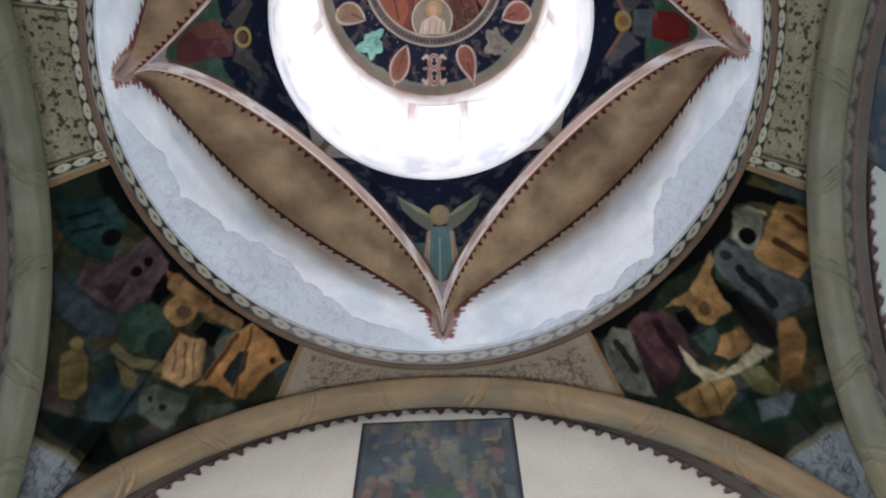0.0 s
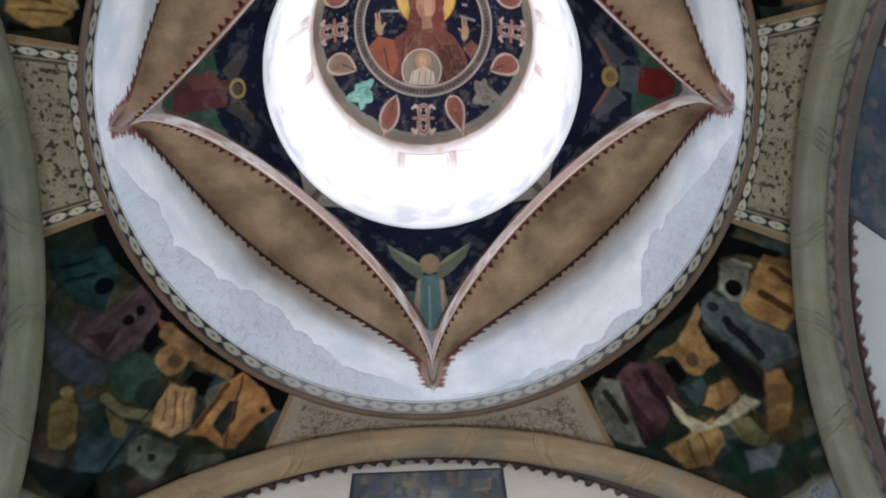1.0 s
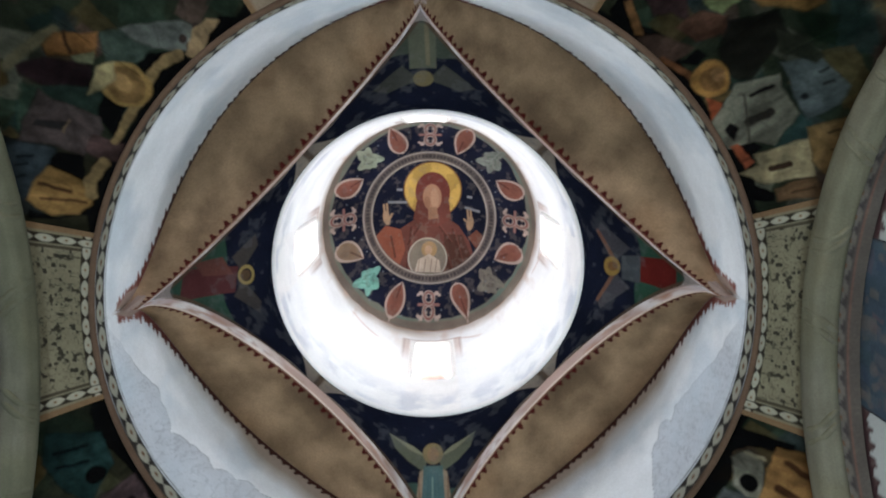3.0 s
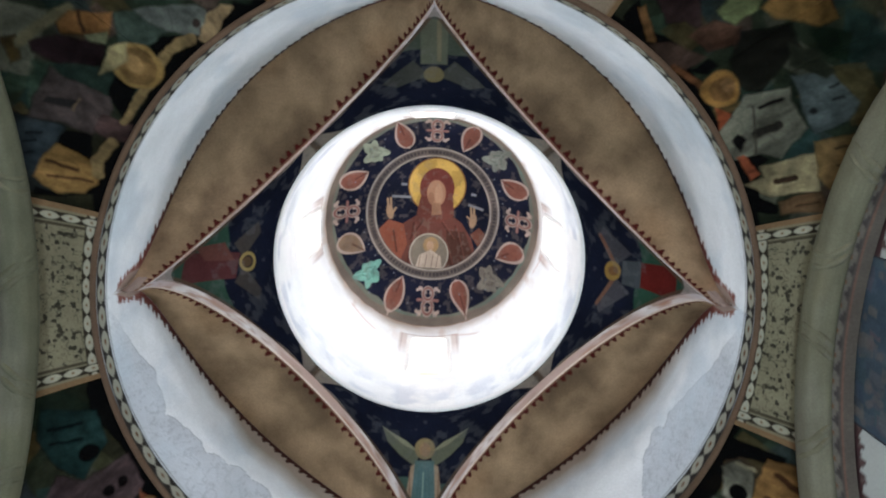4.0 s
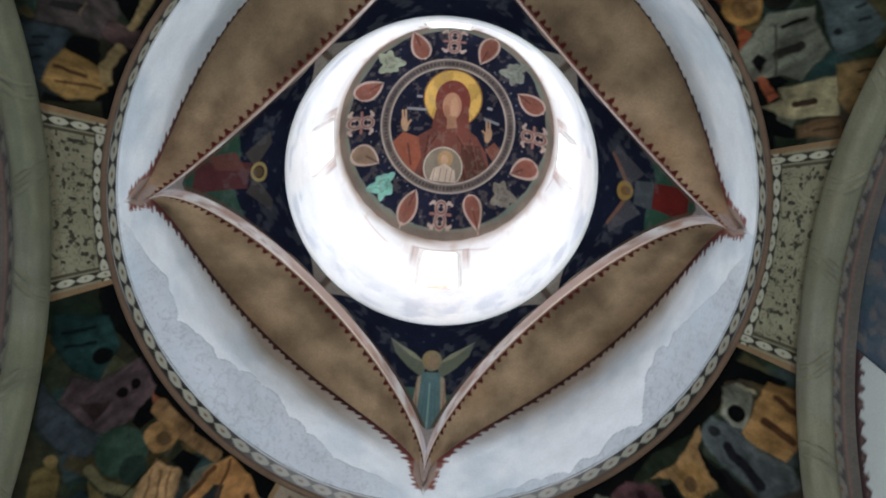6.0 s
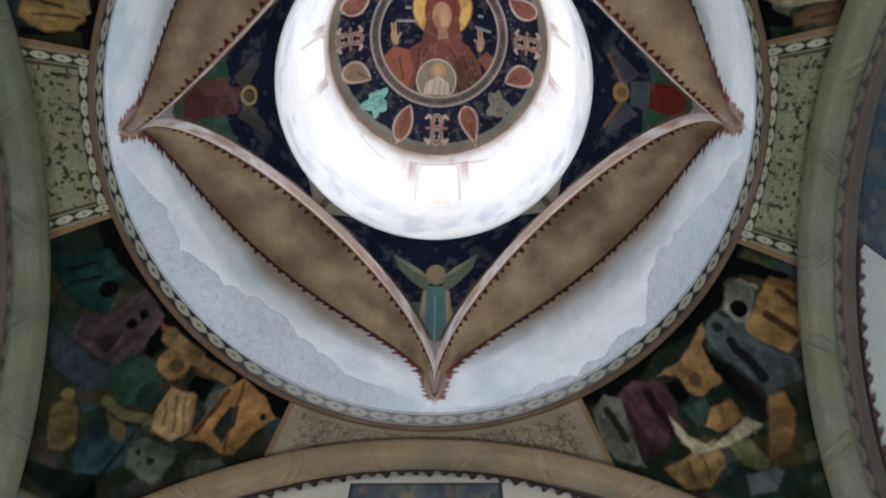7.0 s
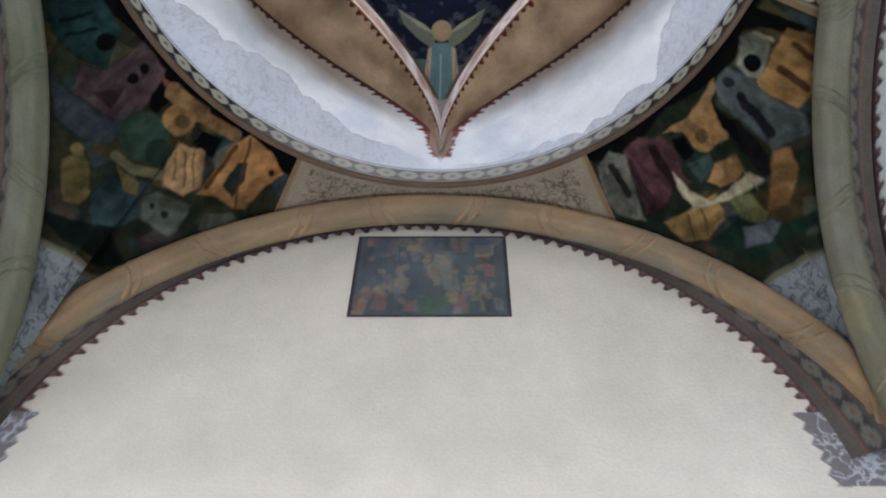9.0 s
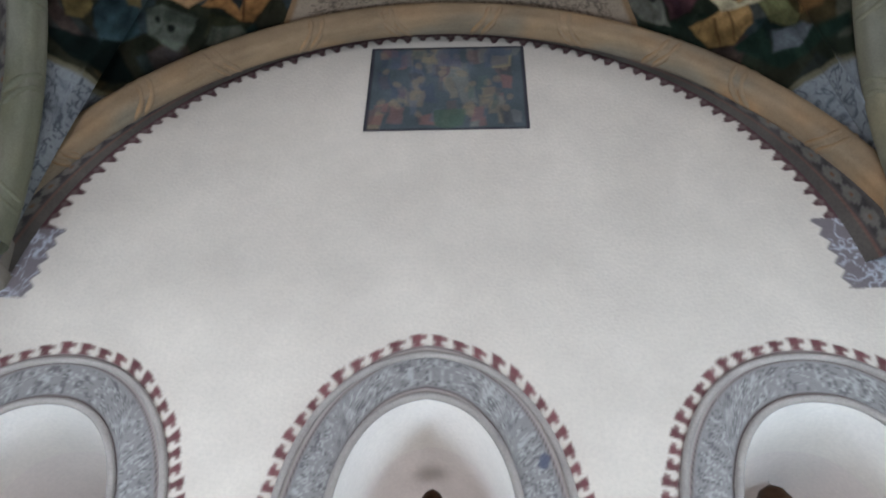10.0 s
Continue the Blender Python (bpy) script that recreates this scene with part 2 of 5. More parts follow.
def drum_paint(u, v):
    p = Paint(u, v, WHITEWASH, 0.010)
    th = u / RING_R
    q = RING_R * np.sin((th % (math.pi / 2)) - math.pi / 4)
    d = BACK_R - np.hypot(q, np.maximum(v - BACK_Z, 0) * BACK_R / BACK_RISE)
    # grey remains of an older scroll fresco above the border
    lobes = 0.07 * np.abs(np.sin(u * 11 + 3 * fbm(u, v, 0.4, 27, 2))) + 0.10 * np.abs(np.sin(u * 4.3 + 2 * fbm(u, v, 0.6, 25, 2))) + 0.16 * fbm(u, v, 0.20, 8, 3)
    mid = np.abs(np.sin(2 * th))                       # 0 at the springers, 1 midway between them
    rise = (2.6 * np.clip(fbm(u, 0 * u + 2.0, 1.1, 21, 2) - 0.36, 0, 0.3) + lobes) * (0.05 + 1.35 * mid)
    half = np.clip(np.sin(th) * 1.6 + 0.75, 0, 1)      # the side away from the arcade is clean whitewash
    grey = v - RING_Z - 0.24 - (rise + 0.1) * half * 0.8 + 0.1
    quarter = np.clip(np.sin(2 * th) * np.sign(np.cos(th)) * 2.5 - 0.2, 0, 1)      # best kept towards the north-east
    faint = 0.22 + 0.78 * quarter
    p.lay(grey, srgb(190, 195, 202), 0.8 * faint)
    p.lay(np.abs(grey) - 0.008, srgb(126, 130, 136), 0.6 * quarter)
    p.v = v / (1 + 1.5 * mid)
    script(p, 0.10, srgb(128, 134, 142), grey + 0.02, 31, 0.30 * faint)
    script(p, 0.05, srgb(196, 200, 206), grey + 0.02, 35, 0.5)
    mottle = np.clip((fbm(u, v * 0.7, 0.45, 37, 4) - 0.46) * 4, 0, 1)[:, None]
    p.c += (srgb(196, 206, 214) - p.c) * mottle * 0.6
    p.v = v
    # browner towards the top, along the soffit's edge
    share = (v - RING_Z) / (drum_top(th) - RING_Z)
    brown_fade = np.clip((share - 0.80 + 0.19 * np.sin(th) - 0.16 * fbm(u, v * 0.4, 0.5, 4, 3)) / 0.16, 0, 1) * np.clip(mid * 1.6 - 0.25, 0, 1)
    p.c += (srgb(146, 122, 96) - p.c) * (brown_fade * 0.8)[:, None]
    d = np.where(v < 8.47, 9, d)
    along = 1.85 * np.arctan2(np.maximum(v - BACK_Z, 0), q)
    red = np.clip((v - 9.0) / 0.8, 0, 1)[:, None]
    fringe = srgb(120, 66, 58) * (1 - red) + srgb(64, 34, 28) * red
    teeth(p, d / (1 + 0.9 * mid), along, 0.10, 0.042, 0.036, fringe)
    tip = np.abs(((th + math.pi / 4) % (math.pi / 2)) - math.pi / 4) * RING_R
    gap = np.maximum(tip - 0.025 - 0.30 * np.clip(v - 8.44, 0, 0.3), 8.44 - v)
    p.lay(np.where(v < 9.1, gap, 1), srgb(160, 138, 126))
    teeth(p, np.where((v < 9.05) & (v > 8.47), gap, 9), v + 0.4 * tip, 0.085, 0.010, 0.045, srgb(140, 92, 82))
    p.lay(np.where(v < 9.05, np.abs(tip) - 0.012, 1) + np.where(v < 8.47, 1, 0), srgb(120, 100, 92), 0.7)
    p.worn(0.06, 0.5, 6)
    beads(p, u, v - RING_Z - 0.118, 0.205, 0.088, srgb(40, 37, 34), srgb(148, 146, 131))
    rubbed = np.clip((np.sin(th) - 0.72) / 0.2, 0, 1) * 0.35        # the border is paler on the arcade side
    p.lay(np.where(v < RING_Z + 0.24, -1.0, 1.0), srgb(188, 184, 182), rubbed)
    p.lay(np.abs(v - RING_Z - 0.008) - 0.018, srgb(78, 64, 50))
    p.lay(np.abs(v - RING_Z - 0.232) - 0.007, srgb(84, 78, 74), 0.8)
    return p.worn(0.05, 0.12, 9).c


def soffit_paint(u, v):
    p = Paint(u, v, SOOT, 0.010)
    n = fbm(u, v, 0.9, 17, 4)[:, None]
    p.c = p.c * (0.42 + 1.2 * n) * (0.65 + 0.7 * fbm(u, v, 0.28, 19, 3)[:, None])
    dark = np.clip(fbm(u + 9, v, 0.7, 23, 3) - 0.56, 0, 1)[:, None]
    p.c *= 1 - 2.0 * dark
    warm = np.clip(fbm(u + 4, v + 2, 1.1, 29, 2) - 0.55, 0, 1)[:, None]
    p.c += (srgb(150, 108, 70) - p.c) * warm * 1.2
    end = np.clip(1.25 - np.minimum(u, math.pi * 1.8 - u) / 0.42, 0, 1)
    p.c += (srgb(158, 136, 122) - p.c) * end[:, None]
    thin = np.clip(np.minimum(u, math.pi * 1.8 - u) / 0.5, 0.25, 1)
    teeth(p, v / thin, u, 0.105, 0.028, 0.062, MAROON * 0.7)
    p.lay(v - 0.014, srgb(150, 118, 100))
    return p.worn(0.08, 0.06, 3).c


def face_paint(u, v):
    p = Paint(u, v, PINKISH, 0.012)
    ends = np.clip(1 - np.minimum(u, 5.5 - u) / 0.75, 0, 1)
    p.c += (srgb(200, 200, 204) - p.c) * ends[:, None]
    patch = np.clip((fbm(u, v, 0.5, 41, 3) - 0.47) * 6, 0, 1)
    p.c += (srgb(222, 220, 218) - p.c) * (patch * 0.8)[:, None]
    chip = np.clip((fbm(u, v * 1.5, 0.16, 49, 3) - 0.56) * 8, 0, 1)
    p.c += (srgb(150, 128, 112) - p.c) * (chip * 0.6)[:, None]
    rust = np.clip((fbm(u, v * 2, 0.35, 47, 3) - 0.56) * 6, 0, 1)
    p.c += (srgb(160, 112, 84) - p.c) * (rust * 0.6)[:, None]
    mid = np.clip(np.minimum(u, 5.5 - u) / 0.6, 0, 1)
    p.lay(np.abs(v - 0.305 - 0.02 * fbm(u, v, 0.3, 43, 2)) - 0.016, srgb(84, 62, 52), 0.8 * mid)
    p.lay(v - 0.05, srgb(212, 196, 180), 0.8)
    return p.worn(0.10, 0.2, 12).c


def small_ground(u, v, low, split):
    p = Paint(u, v, NAVY, 0.016)
    p.lay(v - split - 0.03 * np.sin(u * 9), low)
    return p


def small_frame(p):
    t = p.v / 1.69
    r = np.hypot(FACE_D, FACE_D * np.cos(t * math.pi / 2)) - 0.105 * t ** 2
    across = (math.pi / 4 - np.arccos(np.minimum(FACE_D / r, 1))) * r
    p.lay(np.where(p.v > 1.2, across - np.abs(p.u) - 0.34 * np.clip((p.v - 1.2) / 0.45, 0, 1), 9), srgb(150, 138, 126))
    p.lay(across - np.abs(p.u) - 0.045, srgb(92, 74, 60), 0.9)
    p.lay(p.v - 0.30 - np.abs(p.u) * 0.6 - 0.06 * fbm(p.u, p.v, 0.12, 45, 2), srgb(172, 160, 154), 0.9)
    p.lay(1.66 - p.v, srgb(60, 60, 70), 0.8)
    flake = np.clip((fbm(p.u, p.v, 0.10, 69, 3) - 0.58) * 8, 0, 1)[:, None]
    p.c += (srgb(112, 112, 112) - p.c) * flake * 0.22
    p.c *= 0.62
    return p.worn(0.3, 0.35, 13).c


def angel_north(u, v):
    p = small_ground(u, v, srgb(70, 92, 82), 0.72)
    for s in (-1, 1):
        p.poly([(0.05 * s, 1.00), (0.20 * s, 1.12), (0.46 * s, 1.24), (0.40 * s, 1.08), (0.26 * s, 0.96), (0.10 * s, 0.86)], srgb(104, 106, 88))
        p.poly([(0.05 * s, 1.00), (0.20 * s, 1.12), (0.46 * s, 1.24), (0.24 * s, 1.08)], srgb(140, 138, 112))
        p.poly([(0.04 * s, 0.92), (0.14 * s, 0.86), (0.17 * s, 0.60), (0.16 * s, 0.40), (0.09 * s, 0.34), (0.08 * s, 0.7)], srgb(166, 142, 118))
        p.line(0.15 * s, 0.80, 0.13 * s, 0.42, 0.014, srgb(120, 92, 72), 0.7)
    p.poly([(-0.10, 0.92), (0.10, 0.92), (0.12, 0.55), (0.11, 0.24), (-0.11, 0.24), (-0.11, 0.55)], srgb(92, 116, 114))
    for x in (-0.07, -0.02, 0.04, 0.08):
        p.line(x * 0.6, 0.84, x, 0.28, 0.016, srgb(74, 104, 108), 0.6)
    p.line(0.01, 0.8, 0.015, 0.3, 0.014, srgb(160, 176, 164), 0.6)
    p.oval(0, 1.05, 0.105, 0.115, srgb(146, 128, 92))
    p.oval(0, 1.04, 0.060, 0.075, srgb(160, 128, 96))
    return small_frame(p)


def angel_east(u, v):
    p = small_ground(u, v, srgb(48, 78, 62), 0.84)
    p.poly([(-0.13, 0.82), (0.12, 0.82), (0.16, 0.42), (-0.15, 0.42)], srgb(94, 32, 28))
    for s in (-1, 1):
        p.poly([(0.04 * s, 1.12), (0.34 * s, 1.30), (0.46 * s, 1.22), (0.2 * s, 0.92)], srgb(70, 68, 72))
        p.line(0.08 * s, 1.12, 0.36 * s, 1.28, 0.045, srgb(116, 82, 64))
    p.poly([(-0.12, 1.02), (0.12, 1.02), (0.14, 0.82), (-0.14, 0.82)], srgb(72, 76, 78))
    p.oval(0, 1.14, 0.10, 0.10, srgb(150, 120, 62))
    p.oval(0, 1.13, 0.05, 0.06, srgb(120, 86, 54))
    return small_frame(p)


def angel_west(u, v):
    p = small_ground(u, v, srgb(54, 80, 66), 0.92)
    p.poly([(-0.16, 1.02), (0.10, 1.08), (0.16, 0.5), (-0.12, 0.42)], srgb(86, 48, 48))
    p.poly([(0.02, 1.02), (0.22, 0.9), (0.2, 0.6), (0.06, 0.7)], srgb(104, 66, 58))
    for s in (-1, 1):
        p.poly([(0.04 * s, 1.12), (0.30 * s, 1.32), (0.42 * s, 1.26), (0.2 * s, 1.0)], srgb(70, 64, 60))
    p.ring(0, 1.17, 0.085, 0.035, srgb(160, 138, 84))
    p.oval(0, 1.16, 0.055, 0.06, srgb(92, 72, 52))
    return small_frame(p)


def angel_south(u, v):
    p = small_ground(u, v, srgb(72, 80, 68), 0.8)
    for s in (-1, 1):
        p.poly([(0.04 * s, 1.1), (0.36 * s, 1.22), (0.52 * s, 1.14), (0.2 * s, 0.9)], srgb(72, 72, 66))
    p.poly([(-0.13, 0.95), (0.13, 0.95), (0.12, 0.35), (-0.12, 0.35)], srgb(98, 100, 84))
    p.line(0.05, 0.9, 0.04, 0.4, 0.04, srgb(122, 116, 92))
    p.oval(0, 1.08, 0.10, 0.10, srgb(120, 108, 76))
    return small_frame(p)


small_paints = [angel_east, angel_north, angel_west, angel_south]


def lantern_paint(u, v):
    p = Paint(u, v, srgb(232, 232, 232), 0.02)
    near = u % (1.65 * math.pi / 2)
    near = np.minimum(near, 1.65 * math.pi / 2 - near)
    # faded pinkish niche painted round each window, blended out below to imitate glare
    low = np.clip((v - 12.0) / 0.6, 0, 1)
    p.lay(np.maximum(near - 0.42, v - 13.0), srgb(196, 178, 170), 0.75 * low)
    p.lay(np.abs(np.maximum(near - 0.42, v - 13.0)) - 0.016, srgb(160, 140, 132), 0.6 * low)
    p.lay(np.maximum(near - 0.325, v - 12.97), srgb(234, 232, 230))
    # streaks of an older painting, soot and damp under the cap
    slant = np.abs((u * 0.8 - v * 1.1) % 1.31 - 0.6) - 0.035
    p.lay(np.maximum(slant, np.abs(v - 12.85) - 0.34 + 0.3 * fbm(u, v, 0.3, 63, 2)), srgb(190, 150, 136), 0.5)
    edge = (13.54 - v) / (0.20 + 0.40 * fbm(u, 0 * v + 1.0, 0.7, 53, 3))
    stain = np.clip(1.15 - edge, 0, 1) * (0.45 + 0.7 * fbm(u, v, 0.35, 51, 3))
    p.c += (srgb(150, 130, 112) - p.c) * np.clip(stain, 0, 0.9)[:, None]
    drip = np.clip((fbm(u * 3, v * 0.5, 0.4, 57, 3) - 0.56) * 5, 0, 1) * np.clip((v - 12.3) / 1.1, 0, 1)
    p.c += (srgb(196, 172, 156) - p.c) * (drip * 0.6)[:, None]
    cool = np.clip((fbm(u, v, 0.24, 61, 4) - 0.42) * 4, 0, 1) * np.clip((11.15 - v) / 0.5, 0, 1)
    p.c += (srgb(184, 188, 200) - p.c) * (cool * 0.6)[:, None]
    p.lay(13.475 + 0.03 * np.abs(np.sin(u * 11)) + 0.02 * fbm(u, v, 0.2, 65, 2) - v, srgb(122, 104, 92))
    p.lay(np.abs(13.475 + 0.03 * np.abs(np.sin(u * 11)) - v) - 0.008, srgb(150, 96, 84), 0.7)
    return p.worn(0.05, 0.3, 15).c


def pointed_leaf(p, x, y, turn, half, tall, edge, fill, vein):
    """A leaf with a pale rim: round at the foot, drawn out to a point along `turn`."""
    c, s = math.cos(turn), math.sin(turn)
    a, b = (p.u - x) * c + (p.v - y) * s, -(p.u - x) * s + (p.v - y) * c        # along the leaf, across it
    t = np.clip((a + tall) / (2 * tall), 0, 1)
    width = half * np.sin(math.pi * t ** 0.72) ** 0.75
    out = np.maximum(np.abs(b) - width, np.abs(a) - tall)
    p.lay(out - 0.012, edge)
    p.lay(out + 0.020, fill * (0.82 + 0.36 * fbm(p.u, p.v, 0.08, 66, 2))[:, None])
    return p.lay(np.maximum(np.abs(b) - 0.012, np.abs(a - 0.5 * tall) - 0.5 * tall), vein, 0.7)


def torn_leaf(p, x, y, turn, size, hue):
    """A ragged acanthus: lobes of unequal length round a folded middle."""
    dx, dy = p.u - x, p.v - y
    phi = np.arctan2(dy, dx) - turn
    reach = size * (0.74 + 0.13 * np.cos(3 * phi) + 0.12 * np.cos(5 * phi + 1) + 0.07 * np.cos(8 * phi))
    out = np.hypot(dx, dy) - reach
    p.lay(out, hue * (0.62 + 0.75 * fbm(p.u, p.v, 0.10, 68, 3))[:, None])
    p.lay(np.abs(np.hypot(dx, dy) - 0.45 * reach) - 0.012, hue * 0.5, 0.6)
    return p.lay(np.maximum(np.abs(np.sin(1.5 * phi)) * np.hypot(dx, dy) - 0.012, out), hue * 1.25, 0.6)


def cap_paint(u, v):
    """The cupola from below; v points to the arcade side, so the figure's head points to -v."""
    u, v = u * 1.52 / CAP_R, v * 1.52 / CAP_R
    p = Paint(u, v, srgb(30, 32, 50), 0.014)
    p.c *= (0.7 + 0.6 * fbm(u, v, 0.35, 70, 3))[:, None]
    r = np.hypot(u, v)
    ragged = 0.03 * fbm(u, v, 0.2, 5, 2)
    p.lay(1.468 - r - ragged, srgb(118, 120, 106))
    olive = np.clip((fbm(u, v, 0.5, 72, 3) - 0.42) * 4, 0, 1)
    p.lay(1.478 - r - ragged, srgb(104, 124, 112), olive)
    p.lay(1.50 - r - 0.03 * fbm(u, v, 0.3, 74, 2), srgb(126, 108, 96), 0.85)
    pale, rose = srgb(188, 164, 150), srgb(136, 82, 66)
    R = 1.30
    for k in range(16):
        a = math.pi / 2 + 0.035 + k * math.pi / 8
        c, s = math.cos(a), math.sin(a)
        side = lambda da, dr: ((R + dr) * c - da * s, (R + dr) * s + da * c)
        if k % 4 == 0:          # knots: two linked loops with split spurs
            for da, dr in ((0.135, 0.15), (-0.135, 0.15), (0.135, -0.15), (-0.135, -0.15)):
                p.line(*side(da * 0.3, dr * 0.6), *side(da, dr), 0.040, pale * 0.75)
                p.line(*side(da * 0.8, dr), *side(da * 1.25, dr * 0.8), 0.034, pale)
            for dr in (0.078, -0.078):
                p.ring(*side(0, dr), 0.074, 0.050, pale * 0.85)
                p.ring(*side(0, dr), 0.074, 0.022, srgb(132, 78, 70))
            for sg in (-1, 1):
                p.line(*side(0.075 * sg, 0), *side(0.155 * sg, 0), 0.034, srgb(150, 104, 94))
        elif k % 4 == 2:        # acanthus
            hue = {2: srgb(116, 172, 156), 6: srgb(150, 158, 134), 10: srgb(128, 132, 120), 14: srgb(124, 116, 104)}[k]
            torn_leaf(p, *side(0, 0.0), a + 0.4 * k, 0.215, hue)
        else:                   # palmettes, their points towards the knots
            lean = a + (2.2 if k % 4 == 1 else -2.2) if k in (3, 5, 11, 13) else a + (math.pi if k % 4 == 1 else 0)
            pointed_leaf(p, *side(0, 0.0), lean, 0.135, 0.205, pale, srgb(146, 118, 92) if k == 3 else rose, srgb(92, 50, 42))
    for k in range(60):
        a = k * 0.61
        q = 1.10 + 0.09 * (k % 5)
        p.oval(q * math.cos(a), q * math.sin(a), 0.010, 0.010, srgb(130, 134, 140), 0.8)
    # medallion: pale lines either side of an inscribed band too small to read
    p.lay(r - 1.040, srgb(160, 148, 136))
    p.lay(r - 1.015, srgb(104, 92, 86))
    tick = np.maximum(np.abs(r - 0.967) - 0.026, 0.30 - saw(np.arctan2(v, u) * 17) - 0.5 * (fbm(u, v, 0.12, 3, 1) - 0.4))
    p.lay(tick, srgb(58, 52, 54), 0.75)
    p.lay(r - 0.918, srgb(164, 152, 138))
    p.lay(r - 0.892, srgb(27, 29, 45))
    inside = Paint(u, v, srgb(27, 29, 45), 0.014)
    inside.c *= (0.75 + 0.5 * fbm(u, v, 0.3, 76, 3))[:, None]
    robe, shade, cuff, skin = srgb(104, 60, 50), srgb(80, 52, 42), srgb(138, 76, 54), srgb(176, 140, 104)
    inside.poly([(-0.16, 0.0), (0.22, 0.0), (0.46, 0.16), (0.62, 0.40), (0.78, 0.95), (-0.80, 0.98), (-0.62, 0.46), (-0.46, 0.18)], robe)
    inside.poly([(0.22, 0.30), (0.52, 0.30), (0.76, 0.95), (0.24, 0.98)], shade, 0.8)
    inside.poly([(-0.88, 0.30), (-0.70, 0.12), (-0.46, 0.20), (-0.40, 0.52), (-0.50, 0.76), (-0.74, 0.62)], cuff)
    inside.poly([(0.60, 0.34), (0.74, 0.22), (0.86, 0.34), (0.76, 0.56)], srgb(112, 66, 50))
    for x0, y0, x1, y1 in ((-0.30, 0.18, -0.40, 0.90), (-0.12, 0.10, -0.36, 0.44), (0.10, 0.10, 0.32, 0.42), (0.36, 0.22, 0.52, 0.86), (0.20, 0.48, 0.34, 0.92), (-0.62, 0.30, -0.56, 0.62)):
        inside.line(x0, y0, x1, y1, 0.030, robe * 0.55, 0.7)
        inside.line(x0 + 0.035, y0, x1 + 0.035, y1, 0.014, robe * 1.5, 0.5)
    for sg, x, y in ((-1, -0.68, 0.0), (1, 0.64, 0.12)):
        inside.oval(x, y, 0.055, 0.115, skin, 1, 10 * sg)
        inside.line(x - 0.02, y, x - 0.035, y - 0.21, 0.032, skin)
        inside.line(x + 0.02, y, x + 0.012, y - 0.22, 0.032, skin)
        inside.line(x + 0.03, y + 0.04, x + 0.09 * -sg, y - 0.06, 0.030, skin)
    inside.oval(0.06, -0.42, 0.460, 0.460, srgb(128, 86, 40))
    inside.oval(0.06, -0.42, 0.440, 0.440, srgb(206, 164, 70))
    inside.c *= 1 - 0.25 * (np.clip(0.5 - (np.hypot(u - 0.06, v + 0.42) - 0.44) / 0.014, 0, 1) * (fbm(u, v, 0.16, 78, 3) > 0.52))[:, None]
    inside.oval(0.06, -0.38, 0.275, 0.330, srgb(116, 56, 48))
    inside.poly([(-0.20, -0.24), (0.32, -0.24), (0.34, 0.06), (0.12, 0.18), (-0.10, 0.16), (-0.26, 0.04)], srgb(108, 58, 48))
    inside.oval(0.05, -0.30, 0.150, 0.215, srgb(168, 122, 92))
    inside.oval(0.09, -0.28, 0.070, 0.160, srgb(188, 146, 114), 0.6)
    inside.oval(-0.03, -0.22, 0.050, 0.10, srgb(140, 98, 72), 0.5)
    inside.poly([(-0.02, -0.14), (0.12, -0.14), (0.14, 0.04), (-0.02, 0.06)], srgb(152, 112, 84))
    inside.ring(-0.05, 0.66, 0.30, 0.03, srgb(168, 158, 142))
    inside.oval(-0.05, 0.66, 0.29, 0.29, srgb(124, 112, 98))
    inside.oval(-0.02, 0.53, 0.125, 0.125, srgb(162, 128, 84))
    inside.oval(-0.03, 0.54, 0.060, 0.075, srgb(180, 142, 110))
    inside.poly([(-0.26, 0.86), (-0.20, 0.68), (-0.02, 0.60), (0.14, 0.70), (0.16, 0.88)], srgb(186, 166, 146))
    for x in (-0.18, -0.08, 0.02, 0.10):
        inside.line(x, 0.68, x - 0.03, 0.86, 0.014, srgb(120, 96, 80), 0.8)
    for x, y, w, tn in ((-0.50, -0.24, 0.30, 3), (-0.46, -0.44, 0.09, 3), (0.68, -0.10, 0.24, 16), (0.64, -0.30, 0.08, 10)):
        inside.box(x - w / 2, x + w / 2, y - 0.020, y + 0.020, srgb(146, 146, 148), 0.8, tn)
    m = np.clip(0.5 - (r - 0.888) / 0.014, 0, 1)[:, None]
    p.c += (inside.c - p.c) * m
    p.c += (p.c.mean(1, keepdims=True) - p.c) * 0.12
    flake = np.clip((fbm(u, v, 0.07, 67, 3) - 0.58) * 9, 0, 1)[:, None]
    p.c += (srgb(128, 118, 108) - p.c) * flake * 0.22
    return p.worn(0.20, 0.3, 19).c


# great pendentives: u in degrees of compass angle, v in degrees above the sail's centre
def sail_uv(u, v, middle):
    return 3.3 * np.radians((u - middle + 180) % 360 - 180), 4.21 * np.radians(v)


PIGMENT = {'blk': srgb(17, 16, 18), 'dochre': srgb(112, 90, 48), 'mauve': srgb(92, 72, 64), 'green': srgb(60, 80, 64), 'dgreen': srgb(40, 54, 40), 'grey': srgb(108, 108, 92), 'teal': srgb(40, 70, 68), 'ygreen': srgb(98, 100, 66), 'blue': srgb(72, 86, 92)}


